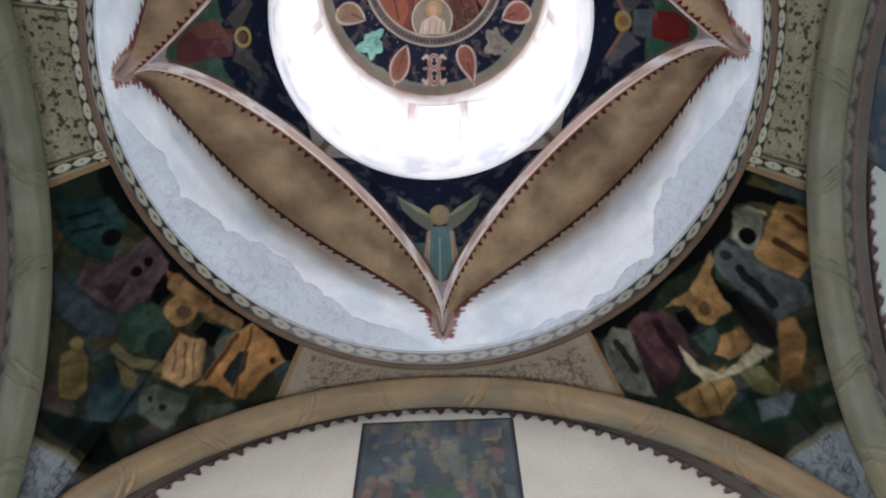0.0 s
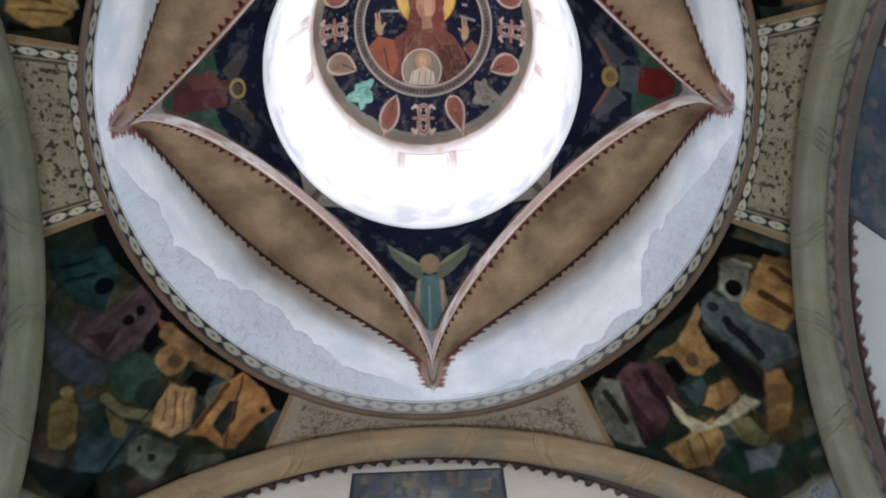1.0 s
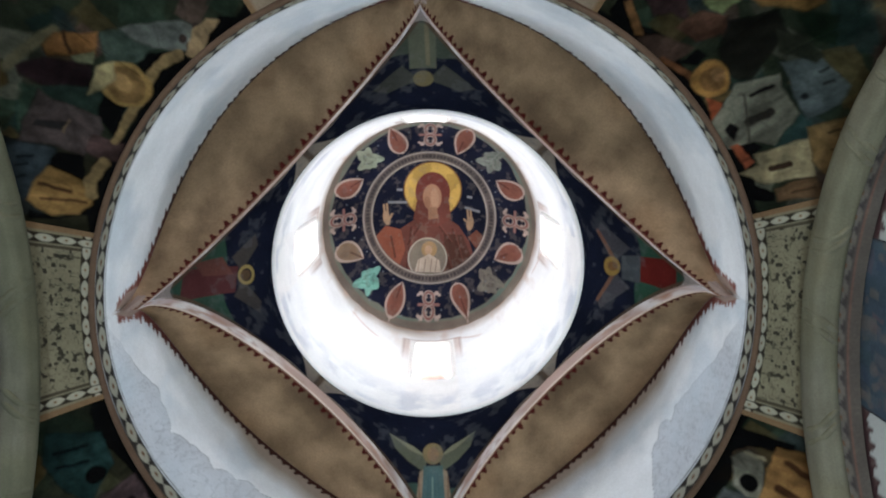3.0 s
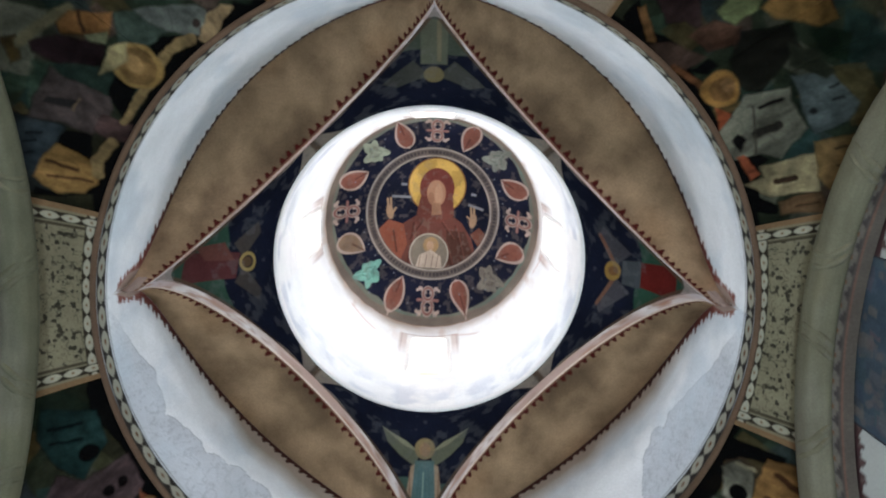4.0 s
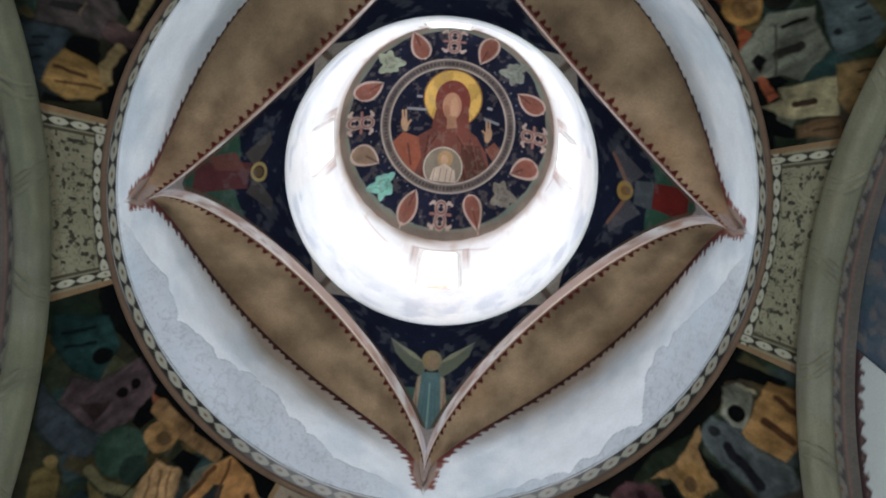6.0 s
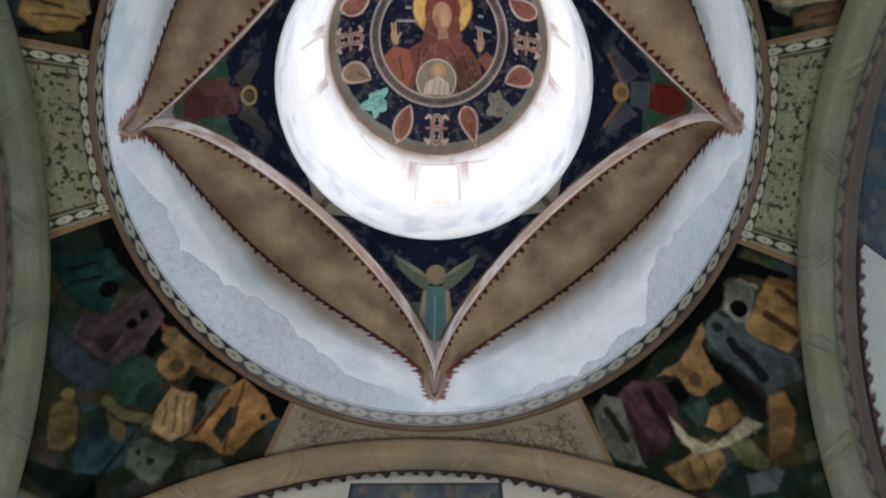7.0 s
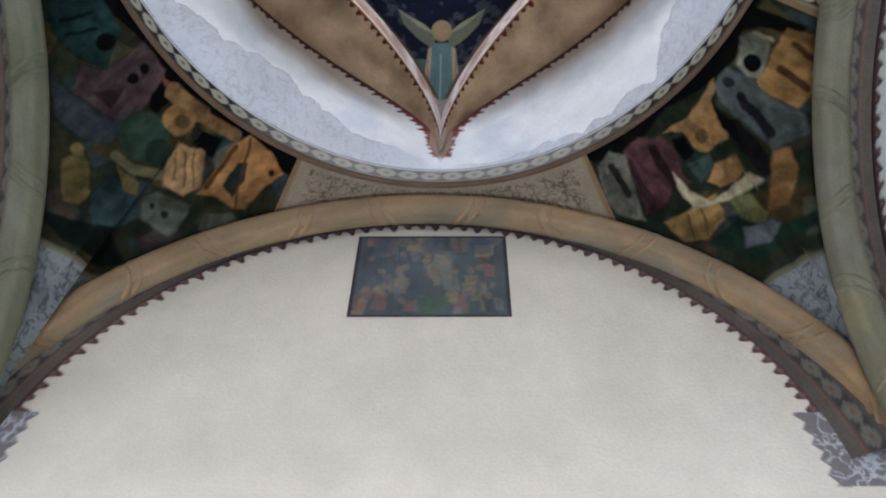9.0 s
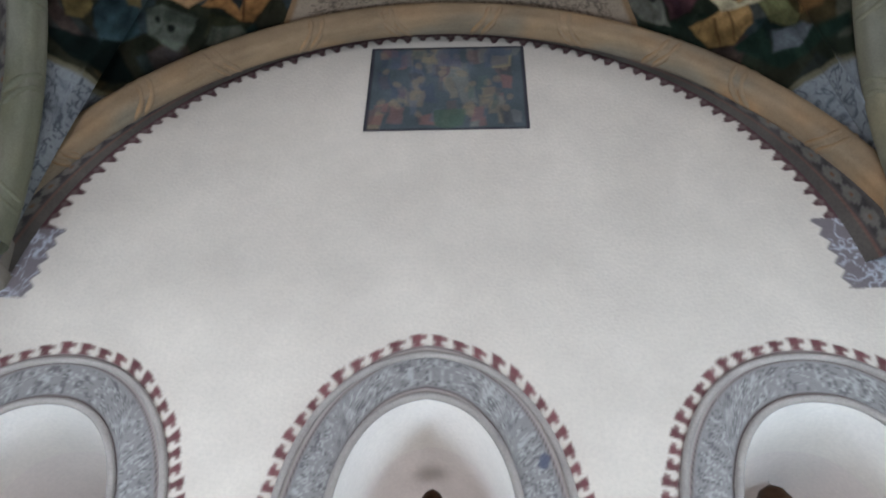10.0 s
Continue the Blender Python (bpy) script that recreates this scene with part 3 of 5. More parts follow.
def evangelist_nw(u, v):
    p = Paint(*sail_uv(u, v, 135), PIGMENT['dgreen'], 0.022)
    sail_ground(p, 3)
    p.poly([(1.5, 3.73), (1.12, 3.77), (0.78, 3.76), (0.47, 3.76), (0.08, 3.75), (-0.28, 3.75), (-0.65, 3.72), (-0.9, 3.75), (-0.93, 3.59), (-0.74, 3.58), (-0.41, 3.7), (-0.04, 3.68), (0.29, 3.64), (0.58, 3.64), (0.77, 3.68), (1.08, 3.71), (1.33, 3.66)], PIGMENT['blk'])
    p.block([(1.75, 3.29), (1.55, 3.65), (1.24, 3.61), (1.04, 3.34), (1.24, 3.22), (1.53, 3.17)], srgb(36, 64, 62), 4)
    p.line(1.56, 3.28, 1.5, 3.51, 0.031, srgb(20, 34, 36))
    p.line(1.45, 3.25, 1.37, 3.46, 0.029, srgb(20, 34, 36))
    p.oval(1.23, 3.46, 0.077, 0.077, PIGMENT['blk'])
    p.block([(1.29, 3.0), (1.04, 3.0), (0.81, 3.05), (0.55, 3.17), (0.57, 2.92), (0.75, 2.81), (1.02, 2.79)], srgb(62, 70, 76), 8)
    p.block([(1.19, 3.19), (1.04, 3.34), (1.04, 3.72), (0.7, 3.7), (0.6, 3.5), (0.57, 3.2), (0.71, 3.1), (0.82, 3.06), (1.05, 3.01)], srgb(90, 72, 74), 9)
    p.poly([(0.95, 3.13), (0.83, 3.35), (0.75, 3.14)], srgb(60, 44, 44))
    p.oval(0.84, 3.45, 0.045, 0.045, srgb(26, 22, 24))
    p.oval(0.84, 3.57, 0.042, 0.042, srgb(26, 22, 24))
    p.poly([(0.64, 3.48), (0.65, 3.62), (0.47, 3.53), (0.46, 3.38), (0.56, 3.37)], PIGMENT['blk'])
    p.poly([(0.69, 3.65), (0.47, 3.68), (0.45, 3.59), (0.6, 3.6)], srgb(128, 66, 36))
    p.oval(0.42, 3.16, 0.214, 0.214, srgb(58, 82, 68))
    p.oval(0.24, 3.13, 0.119, 0.119, srgb(44, 60, 52))
    p.line(0.51, 3.62, 0.14, 3.63, 0.154, srgb(140, 104, 62))
    p.line(0.13, 3.62, -0.27, 3.66, 0.116, srgb(140, 104, 62))
    p.oval(0.28, 3.47, 0.149, 0.149, srgb(160, 118, 64))
    p.oval(0.24, 3.48, 0.065, 0.065, srgb(112, 84, 52))
    p.line(0.48, 2.88, 0.3, 2.89, 0.089, srgb(124, 116, 80))
    p.line(0.3, 2.89, 0.02, 3.04, 0.089, srgb(124, 116, 80))
    p.block([(0.09, 3.08), (0.15, 3.32), (-0.1, 3.42), (-0.25, 3.13), (-0.17, 2.98), (-0.0, 2.96)], srgb(182, 140, 90), 23)
    p.line(0.1, 3.25, -0.03, 3.05, 0.014, srgb(112, 76, 46))
    p.line(0.04, 3.29, -0.13, 3.05, 0.016, srgb(112, 76, 46))
    p.line(-0.02, 3.34, -0.19, 3.09, 0.015, srgb(112, 76, 46))
    p.poly([(0.05, 3.4), (0.03, 3.52), (-0.17, 3.57), (-0.2, 3.39), (-0.07, 3.4)], PIGMENT['blk'])
    p.block([(-0.27, 3.14), (-0.3, 3.58), (-0.39, 3.73), (-0.67, 3.69), (-0.87, 3.57), (-0.77, 3.4), (-0.7, 3.14), (-0.58, 3.11), (-0.43, 3.13), (-0.25, 3.06)], srgb(184, 128, 62), 28)
    p.poly([(-0.41, 3.24), (-0.42, 3.47), (-0.51, 3.51), (-0.57, 3.37), (-0.55, 3.18)], srgb(58, 64, 62))
    p.line(-0.29, 3.15, -0.33, 3.58, 0.046, srgb(104, 66, 34))
    p.line(-0.41, 3.7, -0.61, 3.13, 0.022, srgb(104, 66, 34))
    p.oval(-0.76, 3.53, 0.029, 0.029, srgb(58, 36, 24))
    p.block([(0.74, 2.58), (0.73, 2.75), (0.59, 2.7), (0.43, 2.51), (0.44, 2.39), (0.53, 2.34), (0.63, 2.46)], srgb(118, 100, 54), 33)
    p.oval(0.73, 2.72, 0.049, 0.049, srgb(130, 108, 62))
    p.block([(0.43, 2.51), (0.42, 2.74), (0.23, 2.76), (0.03, 2.6), (0.24, 2.28), (0.36, 2.39)], srgb(52, 74, 78), 35)
    p.poly([(0.42, 2.82), (0.2, 2.83), (0.15, 2.73), (0.24, 2.68)], srgb(124, 106, 60))
    p.block([(0.1, 2.78), (0.01, 2.89), (-0.26, 2.96), (-0.28, 2.78), (-0.25, 2.66), (-0.02, 2.63)], srgb(102, 108, 94), 37)
    p.oval(-0.13, 2.78, 0.030, 0.030, srgb(40, 42, 40))
    p.oval(-0.02, 2.77, 0.022, 0.022, srgb(40, 42, 40))
    p.block([(-0.39, 2.97), (-0.6, 3.08), (-0.69, 3.04), (-0.54, 2.83), (-0.41, 2.83)], srgb(106, 108, 92), 40)
    p.poly([(0.66, 2.14), (0.35, 2.08), (0.03, 2.16), (-0.09, 2.29), (0.14, 2.42), (0.34, 2.3)], srgb(22, 34, 30))
    return sail_age(p)


def evangelist_ne(u, v):
    p = Paint(*sail_uv(u, v, 45), PIGMENT['dgreen'], 0.022)
    sail_ground(p, 46)
    p.poly([(-1.37, 3.78), (-1.41, 3.33), (-1.33, 3.31), (-1.23, 3.6), (-1.09, 3.71)], PIGMENT['blk'])
    p.poly([(0.88, 3.71), (0.69, 3.71), (0.24, 3.79), (-0.18, 3.7), (-0.5, 3.64), (-0.74, 3.72), (-1.12, 3.72), (-1.07, 3.78), (-0.67, 3.78), (-0.2, 3.8), (0.23, 3.84)], PIGMENT['blk'])
    p.poly([(0.29, 2.59), (0.04, 2.58), (0.08, 2.37), (-0.47, 2.3), (-0.42, 2.21), (0.08, 2.21)], srgb(40, 62, 50))
    p.block([(-1.07, 3.68), (-1.2, 3.59), (-1.17, 3.46), (-0.88, 3.35), (-0.81, 3.43), (-0.83, 3.58)], srgb(132, 130, 114), 49)
    p.oval(-0.93, 3.49, 0.075, 0.075, PIGMENT['blk'])
    p.line(-1.17, 3.59, -1.19, 3.47, 0.033, srgb(160, 150, 120))
    p.block([(-1.12, 3.42), (-1.33, 3.42), (-1.39, 3.23), (-1.09, 3.0), (-0.85, 3.0), (-0.79, 3.24), (-0.84, 3.35)], srgb(164, 120, 60), 52)
    p.line(-1.03, 3.29, -1.02, 3.06, 0.059, srgb(92, 58, 34))
    p.line(-1.24, 3.32, -1.21, 3.13, 0.049, srgb(92, 58, 34))
    p.block([(-0.56, 3.58), (-0.77, 3.6), (-0.83, 3.41), (-0.82, 3.2), (-0.86, 2.95), (-0.81, 2.8), (-0.51, 2.88), (-0.51, 3.11), (-0.51, 3.46)], srgb(96, 102, 102), 55)
    p.line(-0.65, 3.36, -0.58, 3.0, 0.077, srgb(44, 42, 48))
    p.line(-0.44, 3.23, -0.4, 2.79, 0.113, srgb(40, 34, 38))
    p.oval(-0.67, 3.51, 0.045, 0.045, srgb(50, 50, 52))
    p.poly([(-0.45, 3.52), (-0.43, 3.38), (-0.45, 3.24), (-0.39, 3.06), (-0.37, 3.24), (-0.36, 3.36)], PIGMENT['blk'])
    p.poly([(0.1, 3.58), (-0.17, 3.55), (-0.61, 3.62), (-0.56, 3.55), (-0.43, 3.5), (-0.37, 3.28), (-0.35, 3.17), (-0.16, 3.22), (-0.08, 3.31), (-0.06, 3.48)], srgb(176, 132, 76))
    p.oval(-0.21, 3.34, 0.149, 0.149, srgb(176, 130, 64))
    p.oval(-0.18, 3.33, 0.062, 0.062, srgb(124, 92, 56))
    p.poly([(0.06, 3.48), (-0.04, 3.45), (-0.04, 3.27), (0.08, 3.26), (0.09, 3.39)], PIGMENT['blk'])
    p.poly([(0.07, 3.23), (-0.14, 3.19), (-0.11, 3.07), (0.07, 3.02)], srgb(70, 90, 82))
    p.block([(0.54, 3.61), (0.34, 3.67), (0.11, 3.53), (0.09, 3.35), (0.15, 3.18), (0.12, 3.06), (0.31, 3.1), (0.44, 3.01), (0.6, 3.03), (0.6, 3.16), (0.62, 3.38)], srgb(96, 62, 66), 65)
    p.line(0.27, 3.51, 0.26, 3.11, 0.080, srgb(58, 34, 42))
    p.line(0.54, 3.51, 0.52, 3.05, 0.068, srgb(68, 42, 50))
    p.block([(0.83, 3.61), (0.67, 3.67), (0.53, 3.57), (0.59, 3.36), (0.63, 3.11), (0.63, 2.98), (0.85, 3.15), (0.92, 3.31)], srgb(122, 120, 106), 68)
    p.line(0.71, 3.55, 0.68, 3.27, 0.068, srgb(56, 52, 48))
    p.line(0.88, 3.66, 0.93, 3.22, 0.034, srgb(112, 74, 40))
    p.block([(-0.51, 2.88), (-0.61, 2.82), (-0.56, 2.65), (-0.37, 2.45), (-0.22, 2.47), (-0.34, 2.66)], srgb(150, 108, 54), 71)
    p.block([(-0.13, 3.09), (-0.3, 3.02), (-0.29, 2.88), (-0.16, 2.85), (-0.03, 2.91), (0.01, 3.01)], srgb(168, 122, 66), 72)
    p.block([(0.26, 2.9), (0.03, 2.88), (0.09, 2.65), (0.28, 2.61), (0.46, 2.69), (0.5, 2.91)], srgb(176, 136, 72), 73)
    p.line(0.32, 2.87, 0.37, 2.67, 0.014, srgb(112, 80, 44))
    p.line(0.19, 2.86, 0.26, 2.63, 0.014, srgb(112, 80, 44))
    p.block([(-0.01, 2.79), (-0.19, 2.71), (-0.22, 2.47), (-0.15, 2.43), (-0.02, 2.57)], srgb(122, 120, 74), 76)
    p.block([(0.01, 2.52), (-0.19, 2.43), (-0.25, 2.33), (-0.08, 2.29), (0.08, 2.37)], srgb(98, 104, 108), 77)
    p.block([(0.26, 3.11), (0.22, 3.23), (0.18, 3.02), (0.09, 2.85), (-0.08, 2.84), (-0.3, 2.84), (-0.34, 2.73), (-0.21, 2.73), (0.01, 2.77), (0.24, 2.89)], srgb(200, 184, 146), 78)
    return sail_age(p)


def evangelist_sw(u, v):
    p = Paint(*sail_uv(u, v, 225), PIGMENT['dgreen'], 0.022)
    sail_ground(p, 86)
    p.poly([(-1.27, 3.73), (-1.07, 3.77), (-0.86, 3.82), (-0.68, 3.76), (-0.29, 3.73), (0.04, 3.71), (0.27, 3.74), (0.5, 3.73), (0.73, 3.64), (0.85, 3.7), (0.78, 3.83), (0.4, 3.8), (0.02, 3.78), (-0.32, 3.8), (-0.63, 3.82), (-0.91, 3.83), (-1.3, 3.78)], PIGMENT['blk'])
    p.line(-0.41, 3.78, 0.08, 3.79, 0.015, srgb(58, 60, 62))
    p.poly([(-0.58, 3.45), (-0.43, 3.43), (-0.44, 3.61), (-0.74, 3.66), (-0.62, 3.48)], PIGMENT['blk'])
    p.poly([(-0.05, 3.49), (0.06, 3.49), (0.19, 3.62), (-0.04, 3.62), (-0.07, 3.56)], PIGMENT['blk'])
    p.poly([(-1.16, 3.35), (-1.05, 3.36), (-0.99, 3.54), (-1.21, 3.58), (-1.2, 3.38)], PIGMENT['blk'])
    p.poly([(-1.64, 3.31), (-1.57, 3.31), (-1.59, 3.44), (-1.61, 3.51), (-1.32, 3.75), (-1.53, 3.67), (-1.62, 3.46)], PIGMENT['blk'])
    p.block([(-1.07, 3.0), (-1.05, 3.11), (-1.03, 3.35), (-1.3, 3.37), (-1.49, 3.26), (-1.4, 3.17)], srgb(62, 74, 80), 92)
    p.line(-1.25, 3.16, -1.21, 3.22, 0.015, srgb(30, 34, 40))
    p.line(-1.17, 3.16, -1.14, 3.23, 0.017, srgb(30, 34, 40))
    p.line(-1.34, 3.18, -1.31, 3.24, 0.015, srgb(30, 34, 40))
    p.block([(-0.62, 2.72), (-0.55, 2.78), (-0.68, 2.89), (-0.75, 2.85)], srgb(92, 74, 38), 96)
    p.line(-0.59, 2.82, -0.22, 2.92, 0.073, srgb(112, 106, 78))
    p.block([(-0.05, 3.14), (0.09, 3.26), (0.07, 3.38), (0.23, 3.61), (0.15, 3.52), (-0.06, 3.48), (-0.22, 3.33)], srgb(70, 86, 76), 98)
    p.block([(0.07, 3.23), (0.47, 3.5), (0.53, 3.67), (0.4, 3.74), (0.21, 3.62), (0.07, 3.38)], srgb(108, 114, 108), 99)
    p.oval(0.35, 3.6, 0.036, 0.036, srgb(62, 50, 46))
    p.oval(0.52, 3.6, 0.032, 0.032, srgb(62, 50, 46))
    p.oval(0.35, 3.68, 0.035, 0.035, srgb(62, 50, 46))
    p.block([(-0.34, 2.93), (-0.23, 2.94), (-0.05, 3.14), (-0.2, 3.23), (-0.3, 3.13), (-0.39, 2.99)], srgb(140, 96, 44), 103)
    p.line(-0.19, 2.98, -0.3, 3.09, 0.025, srgb(66, 44, 26))
    p.poly([(-0.32, 3.11), (-0.19, 3.21), (-0.28, 3.27), (-0.35, 3.19)], srgb(122, 128, 96))
    p.block([(-0.55, 2.86), (-0.42, 2.97), (-0.29, 3.28), (-0.52, 3.36), (-0.53, 3.28), (-0.6, 3.09), (-0.6, 2.93)], srgb(54, 38, 42), 106)
    p.poly([(-0.62, 3.06), (-0.57, 3.13), (-0.41, 3.44), (-0.62, 3.48), (-0.68, 3.23)], srgb(48, 66, 58))
    p.block([(-0.91, 3.08), (-0.64, 3.07), (-0.67, 3.2), (-0.63, 3.5), (-0.7, 3.56), (-0.93, 3.56), (-1.0, 3.53), (-1.01, 3.34), (-1.05, 3.11)], srgb(90, 78, 76), 108)
    p.poly([(-0.86, 3.15), (-0.79, 3.36), (-0.87, 3.36), (-0.91, 3.15)], srgb(50, 48, 48))
    p.line(-0.88, 3.35, -0.77, 3.35, 0.014, srgb(126, 106, 78))
    p.block([(-0.78, 3.53), (-0.77, 3.61), (-0.74, 3.73), (-0.81, 3.8), (-0.92, 3.78), (-0.98, 3.64), (-0.95, 3.53)], srgb(88, 66, 64), 111)
    p.block([(-1.49, 3.28), (-1.34, 3.3), (-1.18, 3.36), (-1.21, 3.58), (-1.3, 3.67), (-1.41, 3.68), (-1.54, 3.62), (-1.59, 3.45), (-1.53, 3.34)], srgb(160, 122, 60), 112)
    p.line(-1.34, 3.34, -1.35, 3.53, 0.033, srgb(90, 60, 34))
    p.line(-1.46, 3.36, -1.41, 3.64, 0.024, srgb(90, 60, 34))
    p.line(-1.32, 3.66, -1.19, 3.62, 0.083, srgb(160, 134, 86))
    p.line(-1.2, 3.62, -0.99, 3.68, 0.082, srgb(160, 134, 86))
    p.line(-0.76, 3.67, -0.58, 3.67, 0.057, srgb(160, 134, 86))
    p.line(-0.58, 3.67, -0.33, 3.66, 0.070, srgb(160, 134, 86))
    p.line(-0.13, 3.63, 0.03, 3.61, 0.069, srgb(160, 134, 86))
    p.line(0.03, 3.61, 0.23, 3.66, 0.073, srgb(160, 134, 86))
    p.poly([(0.48, 3.6), (0.62, 3.61), (0.7, 3.67), (0.4, 3.77), (0.29, 3.75), (0.27, 3.69)], srgb(148, 124, 88))
    p.oval(-0.26, 3.52, 0.189, 0.189, srgb(172, 138, 70))
    p.oval(-0.26, 3.52, 0.146, 0.146, srgb(140, 108, 58))
    p.oval(-0.26, 3.49, 0.065, 0.065, srgb(168, 132, 76))
    p.block([(-0.27, 3.31), (-0.17, 3.35), (-0.27, 3.44), (-0.39, 3.43), (-0.52, 3.36), (-0.37, 3.33)], srgb(168, 154, 108), 125)
    return sail_age(p)


def evangelist_se(u, v):
    p = Paint(*sail_uv(u, v, -45), PIGMENT['dgreen'], 0.022)
    sail_ground(p, 119)
    p.poly([(-0.78, 3.69), (-0.76, 3.51), (-0.55, 3.68), (-0.59, 3.77)], PIGMENT['blk'])
    p.poly([(-0.09, 3.83), (0.1, 3.7), (0.46, 3.71), (0.76, 3.75), (1.0, 3.76), (1.14, 3.73), (1.11, 3.79), (0.73, 3.81), (0.27, 3.83)], PIGMENT['blk'])
    p.poly([(0.01, 3.66), (0.02, 3.49), (0.12, 3.47), (0.12, 3.58)], PIGMENT['blk'])
    p.poly([(0.52, 3.61), (0.52, 3.49), (0.63, 3.52), (0.69, 3.64)], PIGMENT['blk'])
    p.poly([(0.92, 3.68), (0.94, 3.56), (1.06, 3.51), (1.1, 3.61), (0.95, 3.67)], PIGMENT['blk'])
    p.poly([(1.3, 3.79), (1.28, 3.75), (1.49, 3.56), (1.57, 3.58), (1.48, 3.82)], PIGMENT['blk'])
    p.line(0.03, 3.82, 0.52, 3.8, 0.018, srgb(52, 54, 58))
    p.block([(-0.72, 3.56), (-0.69, 3.51), (-0.53, 3.6), (-0.38, 3.7), (-0.46, 3.73)], srgb(128, 90, 48), 126)
    p.block([(-0.65, 3.43), (-0.43, 3.19), (-0.18, 3.38), (-0.34, 3.41), (-0.44, 3.53)], srgb(68, 50, 50), 127)
    p.block([(-0.43, 3.74), (-0.33, 3.63), (0.0, 3.5), (-0.02, 3.68), (-0.16, 3.78), (-0.26, 3.77)], srgb(76, 58, 50), 128)
    p.block([(-0.25, 3.49), (-0.19, 3.26), (-0.02, 3.15), (0.07, 3.26), (-0.03, 3.46)], srgb(88, 60, 46), 129)
    p.block([(-0.23, 3.2), (-0.25, 2.99), (-0.13, 2.84), (-0.06, 2.97), (-0.06, 3.17), (-0.15, 3.21)], srgb(112, 122, 78), 130)
    p.block([(-0.05, 2.95), (-0.06, 2.78), (0.13, 2.55), (0.26, 2.55), (0.25, 2.7), (0.07, 2.92)], srgb(128, 96, 42), 131)
    p.poly([(0.22, 2.77), (0.37, 2.49), (0.56, 2.66), (0.38, 2.76)], srgb(28, 44, 30))
    p.block([(0.47, 3.05), (0.57, 2.8), (0.87, 2.77), (0.97, 2.9), (0.98, 3.14), (0.77, 3.13)], srgb(86, 98, 98), 133)
    p.line(0.67, 2.88, 0.67, 2.81, 0.019, srgb(40, 42, 44))
    p.line(0.77, 2.9, 0.78, 2.84, 0.022, srgb(40, 42, 44))
    p.oval(0.81, 3.07, 0.026, 0.026, srgb(40, 42, 44))
    p.block([(0.13, 3.38), (0.02, 3.18), (0.15, 2.87), (0.32, 2.87), (0.38, 3.07), (0.48, 3.3), (0.4, 3.4), (0.24, 3.42)], srgb(34, 34, 28), 137)
    p.poly([(0.25, 2.93), (0.4, 2.77), (0.59, 2.77), (0.6, 2.86), (0.39, 3.0)], srgb(54, 58, 46))
    p.line(-0.1, 3.74, 0.2, 3.66, 0.056, srgb(120, 76, 42))
    p.oval(0.3, 3.56, 0.157, 0.157, srgb(164, 120, 48))
    p.oval(0.31, 3.55, 0.104, 0.104, srgb(128, 92, 46))
    p.oval(0.31, 3.49, 0.062, 0.062, srgb(150, 112, 66))
    p.poly([(0.42, 3.67), (0.53, 3.59), (0.62, 3.65), (0.63, 3.74)], srgb(156, 74, 30))
    p.block([(0.65, 3.76), (0.44, 3.42), (0.55, 3.12), (0.64, 3.16), (0.78, 3.16), (0.92, 3.16), (1.08, 3.43), (0.98, 3.53), (0.95, 3.74)], srgb(118, 118, 102), 144)
    p.line(0.6, 3.37, 0.61, 3.21, 0.035, srgb(40, 36, 34))
    p.poly([(0.77, 3.69), (0.73, 3.62), (0.81, 3.58), (0.89, 3.65)], srgb(26, 24, 26))
    p.line(0.8, 3.49, 0.81, 3.33, 0.069, srgb(58, 54, 48))
    p.line(0.57, 3.42, 0.97, 3.57, 0.016, srgb(76, 72, 62))
    p.poly([(0.93, 3.71), (0.93, 3.65), (1.18, 3.61), (1.21, 3.69)], srgb(146, 72, 36))
    p.block([(1.1, 3.59), (1.12, 3.18), (1.46, 3.27), (1.39, 3.6), (1.22, 3.75), (1.22, 3.6)], srgb(160, 146, 108), 150)
    p.line(1.28, 3.52, 1.28, 3.39, 0.056, srgb(66, 46, 34))
    p.block([(1.46, 3.55), (1.46, 3.27), (1.64, 3.28), (1.59, 3.56)], srgb(114, 86, 56), 152)
    p.line(1.55, 3.44, 1.55, 3.31, 0.016, srgb(80, 56, 38))
    p.block([(1.04, 3.17), (1.07, 2.89), (1.27, 3.03), (1.48, 3.2), (1.31, 3.24)], srgb(122, 96, 54), 154)
    p.line(1.13, 3.06, 1.14, 2.99, 0.017, srgb(50, 40, 30))
    p.line(1.27, 3.09, 1.27, 3.04, 0.017, srgb(50, 40, 30))
    return sail_age(p)


